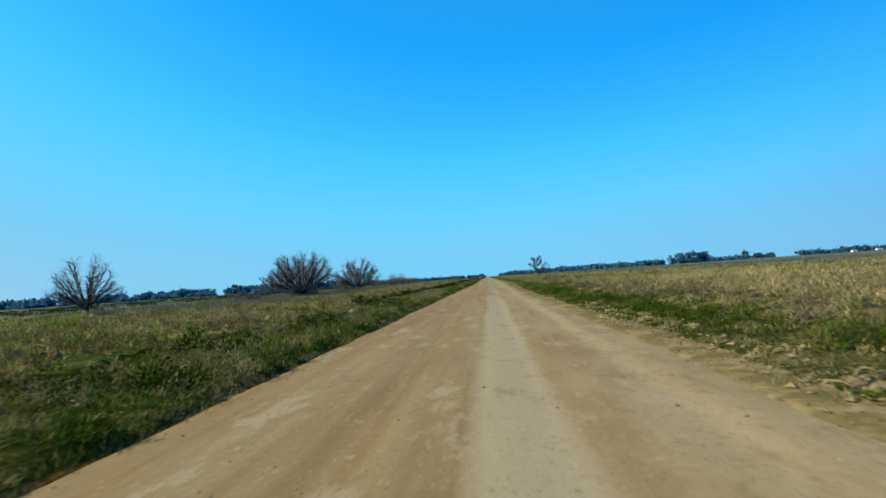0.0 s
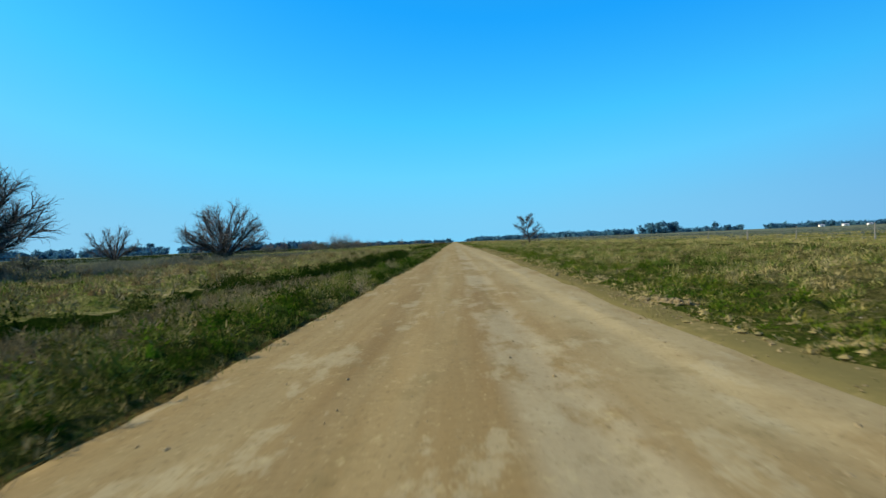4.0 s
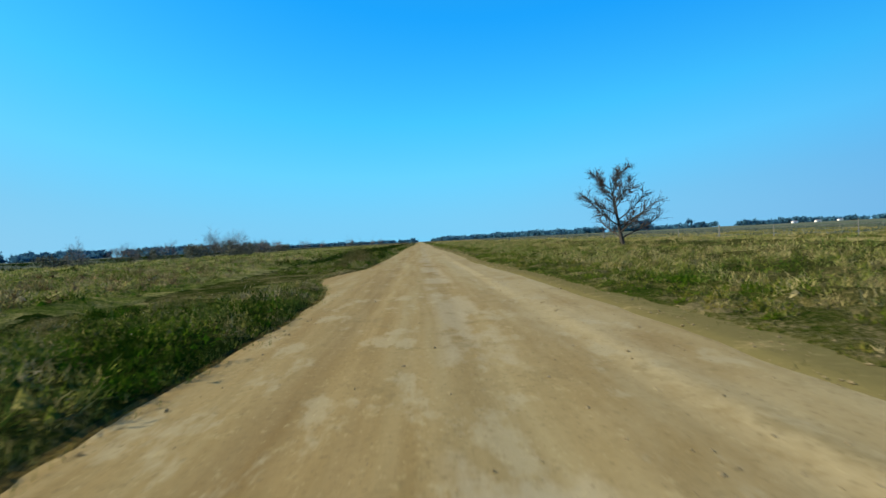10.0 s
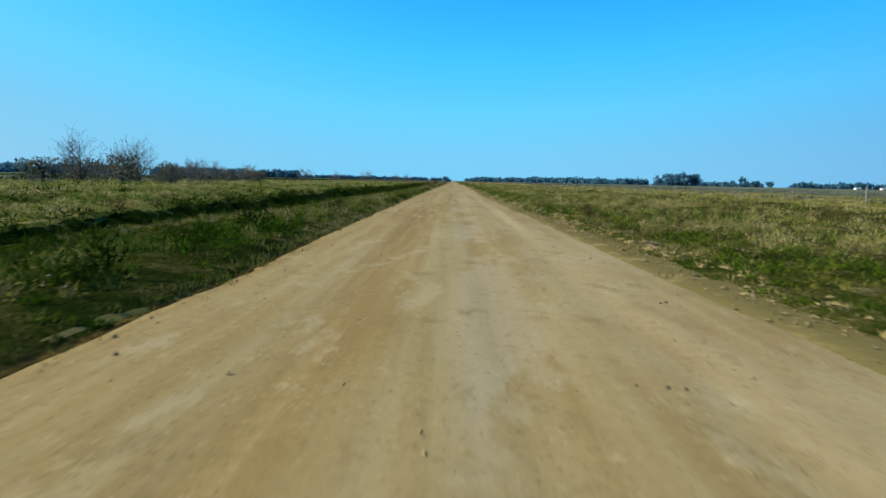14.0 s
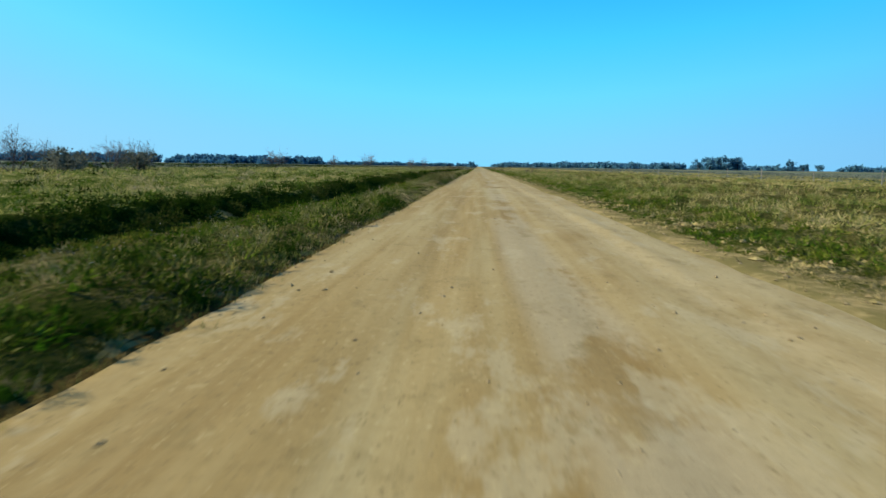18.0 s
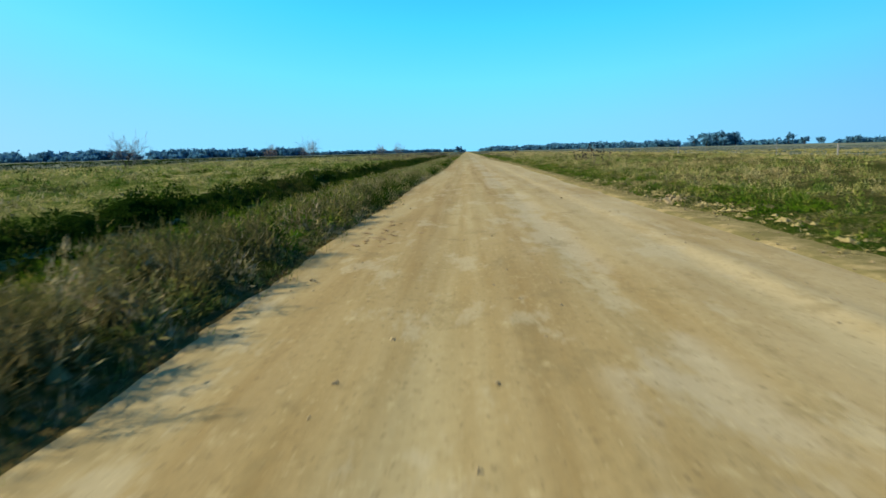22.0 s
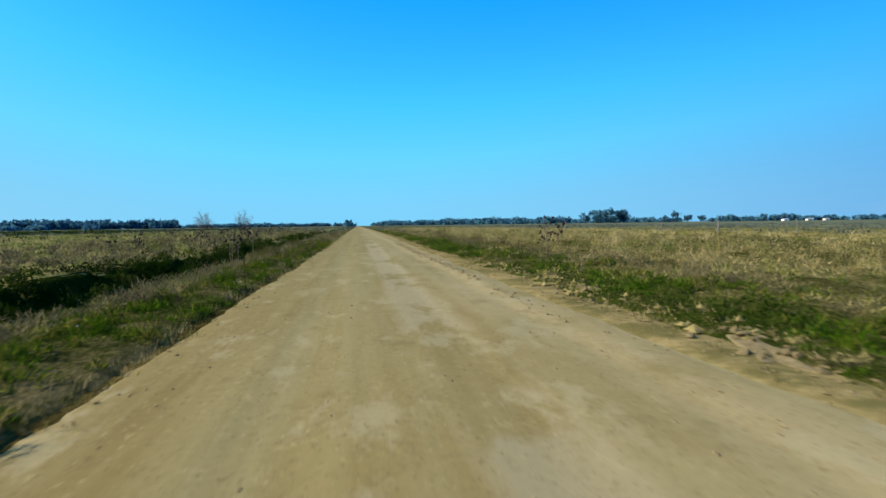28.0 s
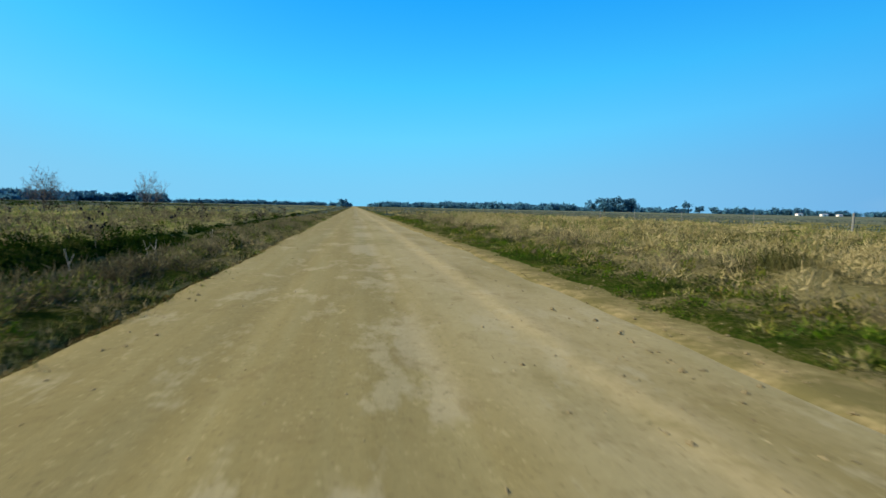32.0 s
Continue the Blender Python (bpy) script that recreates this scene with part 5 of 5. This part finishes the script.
# ---------------------------------------------------------------- fences
def post_mesh(seed):
    r = random.Random(seed)
    bm = bmesh.new()
    n, rings = 7, []
    for z, rad in ((-.4, .070), (.5, .066), (1.15, .060), (1.34, .055), (1.37, .035)):
        ox, oy = r.uniform(-.012, .012), r.uniform(-.012, .012)
        rings.append([bm.verts.new((ox + rad * math.cos(k * 6.2832 / n) * r.uniform(.88, 1.1), oy + rad * math.sin(k * 6.2832 / n) * r.uniform(.88, 1.1), z)) for k in range(n)])
    for a, b in zip(rings, rings[1:]):
        for k in range(n):
            bm.faces.new((a[k], a[(k + 1) % n], b[(k + 1) % n], b[k]))
    bm.faces.new(rings[-1])
    return from_bm("post", bm, M_POST, False)


def fence(x, y0, y1, step, label, seed):
    root = new("wire_fence")
    root.location = (x, y0, 0)
    tagged(root, label, "fence")
    r = random.Random(seed)
    shapes = [post_mesh(seed + k) for k in range(4)]
    n = int((y1 - y0) / step)
    for k in range(n):
        p = part("post", shapes[k % 4], root)
        dy = k * step + r.uniform(-.5, .5)
        p.location = (r.uniform(-.08, .08), dy, float(ground_z(x, y0 + dy)))
        p.rotation_euler = (r.uniform(-.05, .05), r.uniform(-.05, .05), r.uniform(0, 6))
        slim = 1.25 if k % 4 == 1 else r.uniform(.55, .8)
        p.scale = (slim, slim, r.uniform(.88, 1.1))
    for h in (.35, .65, .95, 1.18):
        verts, faces = [], []
        for k in range(n - 1):
            tube(verts, faces, Vector((.07, k * step, h + float(ground_z(x, y0 + k * step)))), Vector((.07, (k + 1) * step, h + float(ground_z(x, y0 + (k + 1) * step)))), .006, .006, 3)
        part("wire", mesh_of("wire", verts, faces, M_WIRE), root)
    return root


fence(32.3, -8, 640, 10.5, "wire fence on weathered pale wooden posts", 5)


# ---------------------------------------------------------------- loose earth and stones
def lumps(name, x, y, z, size, mat, label, category, small=False):
    """Angular clods or stones, each a squashed uneven lump."""
    k = len(x)
    g = (1 + 5 ** .5) / 2
    o = np.array([(-1, g, 0), (1, g, 0), (-1, -g, 0), (1, -g, 0), (0, -1, g), (0, 1, g), (0, -1, -g), (0, 1, -g), (g, 0, -1), (g, 0, 1), (-g, 0, -1), (-g, 0, 1)]) / 1.9
    f = np.array([(0, 11, 5), (0, 5, 1), (0, 1, 7), (0, 7, 10), (0, 10, 11), (1, 5, 9), (5, 11, 4), (11, 10, 2), (10, 7, 6), (7, 1, 8),
                  (3, 9, 4), (3, 4, 2), (3, 2, 6), (3, 6, 8), (3, 8, 9), (4, 9, 5), (2, 4, 11), (6, 2, 10), (8, 6, 7), (9, 8, 1)])
    if small:
        o = np.array([(1, 0, 0), (0, 1, 0), (-1, 0, 0), (0, -1, 0), (0, 0, 1), (0, 0, -1)])
        f = np.array([(0, 1, 4), (1, 2, 4), (2, 3, 4), (3, 0, 4), (1, 0, 5), (2, 1, 5), (3, 2, 5), (0, 3, 5)])
    a = rng.uniform(0, 6.28, k)
    v = o[None] * rng.uniform(.6, 1.3, (k, len(o), 1)) * np.stack([size, size * rng.uniform(.6, 1, k), size * rng.uniform(.35, .7, k)], -1)[:, None]
    c, s = np.cos(a)[:, None], np.sin(a)[:, None]
    v = np.stack([v[..., 0] * c - v[..., 1] * s, v[..., 0] * s + v[..., 1] * c, v[..., 2]], -1) + np.stack([x, y, z], -1)[:, None]
    return tagged(new(name, mesh_of(name, v.reshape(-1, 3), (f[None] + np.arange(k)[:, None, None] * len(o)).reshape(-1, 3), mat)), label, category, kind="stuff")


HEAPS = [6, 13, 69.5, 76, 101.4, 105.3, 112, 119, 127, 133, 140.6, 147, 199, 205, 211.3, 218.2, 225, 233, 241, 249, 258, 263.3, 270, 278, 287.2, 297, 308, 338, 344, 417.2, 422]


def clod_mesh(seed):
    r = random.Random(seed)
    bm = bmesh.new()
    bmesh.ops.create_icosphere(bm, subdivisions=1, radius=1)
    for v in bm.verts:
        v.co *= r.uniform(.6, 1.25)
        v.co.z *= .62
    return from_bm("clod", bm, M_CLOD)


CLODS = [clod_mesh(900 + k) for k in range(6)]


def earth_heap(x, y, seed):
    """Sods and clods thrown up by the grader: a low uneven mound with lumps on it."""
    r = random.Random(seed)
    root = new("earth_heap")
    root.location = (x, y, float(ground_z(x, y)))
    root.rotation_euler = (0, 0, r.uniform(-.3, .3))
    tagged(root, "low heap of pale clods thrown up along the verge", "earth heap", "graded earth heaps")
    lx, ly, lz = r.uniform(.22, .34), r.uniform(.5, 1.1), r.uniform(.06, .115)
    bm = bmesh.new()
    bmesh.ops.create_icosphere(bm, subdivisions=3, radius=1)
    for v in bm.verts:
        k = 1 + .42 * noise.noise(v.co * 2.1 + Vector((seed, 0, 0))) + .40 * noise.noise(v.co * 5.3 + Vector((0, seed, 0)))
        v.co = Vector((v.co.x * lx * k, v.co.y * ly * k, v.co.z * lz * k - .03))
    part("mound", from_bm("mound", bm, M_CLOD), root)
    for k in range(r.randint(30, 44)):
        c = part("clod", CLODS[r.randrange(6)], root)
        u, v = r.gauss(0, .75), r.gauss(0, .75)
        size = r.uniform(.018, .08)
        z = lz * math.sqrt(max(1 - min(u * u + v * v, 1), 0)) * .9
        c.location = (u * lx, v * ly, z + size * .15)
        c.rotation_euler = (r.uniform(-.6, .6), r.uniform(-.6, .6), r.uniform(0, 6))
        c.scale = (size, size * r.uniform(.7, 1.2), size * r.uniform(.7, 1.1))
    return root


for k, hy in enumerate(HEAPS):
    earth_heap(max(float(right_edge(np.array(hy, float))) + 1.1 + .25 * math.sin(k * 2.3), 2.9), hy, 60 + k)
n = 5200
y = rng.choice(HEAPS, n) + rng.normal(0, 2.4, n)
x = right_edge(y) + .85 + rng.normal(0, .25, n)
keep = x > right_edge(y) - .1
x, y = x[keep], y[keep]
lumps("earth_clods", x, y, np.maximum(ground_z(x, y), road_z(x, y)) + .01, .012 + .045 * rng.power(.35, len(x)), M_CLOD, "crumbled clods of pale dry earth along the verge", "clods", True)
n = 5200
y = np.concatenate([rng.uniform(0, 22, n // 12), rng.uniform(58, 152, n * 2 // 5), rng.uniform(195, 350, n * 2 // 5), rng.uniform(405, 430, n // 12)])
y = y + .9 * wave(0 * y, y, 1.1, 4)
n = len(y)
x = np.maximum(right_edge(y) + 1.05 + .25 * wave(0 * y, y, .3, 2) + rng.normal(0, .26, n) * (1 + .4 * wave(0 * y, y, .8, 6)), right_edge(y) + .35)
lumps("dry_sods", x, y, np.maximum(surface(x, y), road_z(x, y)) + .015, .018 + .085 * rng.power(.38, n), M_SOD, "pale dry sods turned up in a row along the verge", "sods", True)
tussocks("dry_sod_grass", x[::3], y[::3], .12, .11, 26, M_STRAW, "pale dry grass on the turned sods", leaf=(.10, .018), out=1.2)
n = 3500
y = rng.choice(HEAPS, n) + rng.normal(0, 2.0, n)
x = np.maximum(right_edge(y) + .95 + rng.normal(0, .35, n), right_edge(y) + .2)
tufts("uprooted_grass", x, y, 6, .05 + .07 * rng.uniform(0, 1, n), .09, .012, M_DRY, "uprooted dry grass among the clods along the verge", lean=1.1, z=np.maximum(surface(x, y), road_z(x, y)))
n = 9000
y = rng.uniform(-2, 500, n)
x = right_edge(y) + .02 + rng.gamma(1.8, .32, n)
lumps("shoulder_clods", x, y, np.maximum(surface(x, y), road_z(x, y)) + .004, .010 + .030 * rng.power(.4, n), M_CLOD, "small clods and crumbs of earth on the shoulder", "clods", True)
n = 2200
y = rng.uniform(-2, 500, n)
x = left_edge(y) + rng.normal(.2, .25, n)
lumps("edge_clods", x, y, np.maximum(ground_z(x, y), road_z(x, y)) + .005, .010 + .028 * rng.power(.35, n), M_CLOD, "small earth clods along the grassy road edge", "clods", True)
n = 11000
y = rng.uniform(-2, 500, n)
x = np.where(rng.uniform(0, 1, n) < .5, rng.normal(1.4, .5, n), rng.uniform(-3.0, 2.2, n))
lumps("loose_gravel", x, y, road_z(x, y) + .002, .008 + .022 * rng.power(.4, n), M_STONE, "loose gravel scattered over the road", "gravel", True)


n = 1140
y = np.concatenate([rng.uniform(430, 454, 760), rng.uniform(456, 478, 180), rng.uniform(419, 431, 200)])
x = np.where(y < 455, 1.58, 2.05) + .09 * wave(0 * y, y, .9, 3) + rng.normal(0, .11, n) * (1 + .5 * wave(0 * y, y, 2.6, 5))
keep = wave(0 * y, y, 3.4, 2) + rng.normal(0, .5, n) > -.35
x, y = x[keep], y[keep]
lumps("graded_crumbs", x, y, road_z(x, y) + .006, .010 + .042 * rng.power(.45, len(x)), M_CLOD, "broken line of earth crumbs left by the grader on the road", "clods", True)


n = 1100
y = rng.uniform(284, 305, n)
x = left_edge(y) - rng.uniform(-.1, 1.25, n)
lumps("trodden_clods", x, y, np.maximum(surface(x, y), road_z(x, y)) + .006, .008 + .026 * rng.power(.4, n), M_CLOD, "brown clods churned up along the trodden verge", "clods")


def broken_patch(x, y, w, l, seed):
    """A worn patch where the road crust has broken into flat brown scabs."""
    r = random.Random(seed)
    root = new("broken_crust")
    root.location = (x, y, float(road_z(np.array(x), np.array(y))))
    tagged(root, "shallow broken patch of brown crust on the dirt road", "broken crust", "broken road patches")
    for k in range(46):
        c = part("scab", SCABS[r.randrange(4)], root)
        u, v, size = r.gauss(0, .42), r.gauss(0, .42), r.uniform(.03, .085)
        c.location = (u * w, v * l, .004)
        c.rotation_euler = (r.uniform(-.1, .1), r.uniform(-.1, .1), r.uniform(0, 6))
        c.scale = (size, size * r.uniform(.6, 1), size * r.uniform(.05, .1))
    return root


def scab_mesh(seed):
    r = random.Random(seed)
    bm = bmesh.new()
    bmesh.ops.create_icosphere(bm, subdivisions=1, radius=1)
    for v in bm.verts:
        v.co *= r.uniform(.6, 1.3)
    return from_bm("scab", bm, M_SCAB)


SCABS = [scab_mesh(950 + k) for k in range(4)]
for k, (px, py, pw, pl) in enumerate([(-.25, 301.2, .55, .28), (.3, 301.6, .5, .25), (-.5, 301.5, .4, .2), (.75, 308.5, .5, .8), (.2, 317, .5, 1.2), (.3, 199.5, .8, .7), (-2.7, 367, .45, 1.5), (-2.6, 375, .5, 2.0), (-2.7, 333, .5, 2.2), (-2.5, 465, .5, 1.2)]):
    broken_patch(px, py, pw, pl, 400 + k)


# ---------------------------------------------------------------- dead thistles
def thistle(seed):
    r = random.Random(seed)
    root = new("dead_thistle")
    h = r.uniform(.8, 1.25)
    top = Vector((r.gauss(0, .04), r.gauss(0, .04), h * .8))
    verts, faces = [], []
    tube(verts, faces, Vector((0, 0, -.1)), top, .014, .008, 5)
    part("stalk", mesh_of("stalk", verts, faces, M_STALK), root)
    for k in range(r.randint(5, 8)):
        a, z = r.uniform(0, 6.28), r.uniform(.4, .95)
        p = top * z
        q = p + Vector((math.cos(a) * r.uniform(.08, .26), math.sin(a) * r.uniform(.08, .26), h * r.uniform(.12, .3)))
        verts, faces = [], []
        tube(verts, faces, p, q, .008, .005, 4)
        twig = part("branch", mesh_of("branch", verts, faces, M_STALK), root)
        bm = bmesh.new()
        bmesh.ops.create_icosphere(bm, subdivisions=1, radius=r.uniform(.025, .042))
        for v in bm.verts:
            v.co = v.co * r.uniform(.75, 1.25)
            v.co.z *= 1.25
            v.co += q
        part("seed_head", from_bm("seed_head", bm, M_HEAD), twig)
    return root


kinds = [thistle(300 + k) for k in range(5)]
spots = [(-7.5, 447), (-8.2, 452), (7.4, 438.5), (7.9, 439.4), (7.1, 438), (8.3, 438.8), (7.7, 437.6), (8.0, 440.2), (-6.1, 438), (-6.6, 439.3), (-5.8, 440), (7.6, 370), (8.2, 371), (8.7, 369.4), (7.2, 371.6), (7.9, 368.6), (5.7, 64.5), (6.2, 65.5), (6.6, 64), (6.0, 66.5), (6.1, 45.2)]
for k in range(175):
    spots.append((-7.5 - 20 * rng.uniform(0, 1) ** 1.4, rng.uniform(436, 556)))
for k in range(16):
    spots.append((rng.uniform(6, 16), rng.choice([75, 60, 118, 370, 385, 430, 56]) + rng.uniform(-8, 8)))
for k, (tx, ty) in enumerate(spots):
    src = kinds[k % 5]
    m = Matrix.Translation((tx, ty, float(ground_z(tx, ty)))) @ Matrix.Rotation(k * 2.4, 4, "Z") @ Matrix.Scale(1.2 if k < 16 else 1.05 if k < 20 else .9, 4)
    if k < 5:
        src.matrix_basis = m
        ob = src
    else:
        ob = copy_thing(src, m)
    tagged(ob, "dead brown thistle with dark seed heads", "thistle", "dead thistles")


# ---------------------------------------------------------------- pale dry stalks in the verge
for k, (sx, sy, sh) in enumerate([(-5.1, 481, .6), (-4.8, 484, .55), (-6.2, 479, .7), (-5.8, 487, .6), (-7.0, 482, .8), (-5.4, 492, .6), (-6.6, 476, .7), (-5.0, 471, .5)]):
    r = random.Random(700 + k)
    verts, faces = [], []
    bend = Vector((r.uniform(-.08, .08), r.uniform(-.08, .08), sh * .55))
    tube(verts, faces, Vector((0, 0, -.08)), bend, .011, .009, 5)
    tube(verts, faces, bend, Vector((bend.x * 1.8, bend.y * 1.8, sh)), .009, .006, 5)
    tube(verts, faces, bend, bend + Vector((r.uniform(-.15, .15), r.uniform(-.1, .1), sh * .3)), .006, .004, 4)
    ob = new("dry_stalk", mesh_of("dry_stalk", verts, faces, M_PALE))
    ob.location = (sx, sy, float(ground_z(sx, sy)))
    tagged(ob, "pale bleached dry weed stalk standing in the verge", "weed stalk", "bleached weed stalks")


# ---------------------------------------------------------------- pale seed heads over the grass
n = 4200
y = rng.uniform(Y0, 540, n)
x = np.where(rng.uniform(0, 1, n) < .65, left_edge(y) - rng.gamma(1.6, 2.2, n) - .3, right_edge(y) + 1.4 + rng.gamma(1.6, 2.6, n))
lumps("seed_heads", x, y, surface(x, y) + rng.uniform(.06, .30, n), .008 + .010 * rng.uniform(0, 1, n), M_PALE, "pale seed heads and dry flecks scattered over the grass", "seed heads", True)
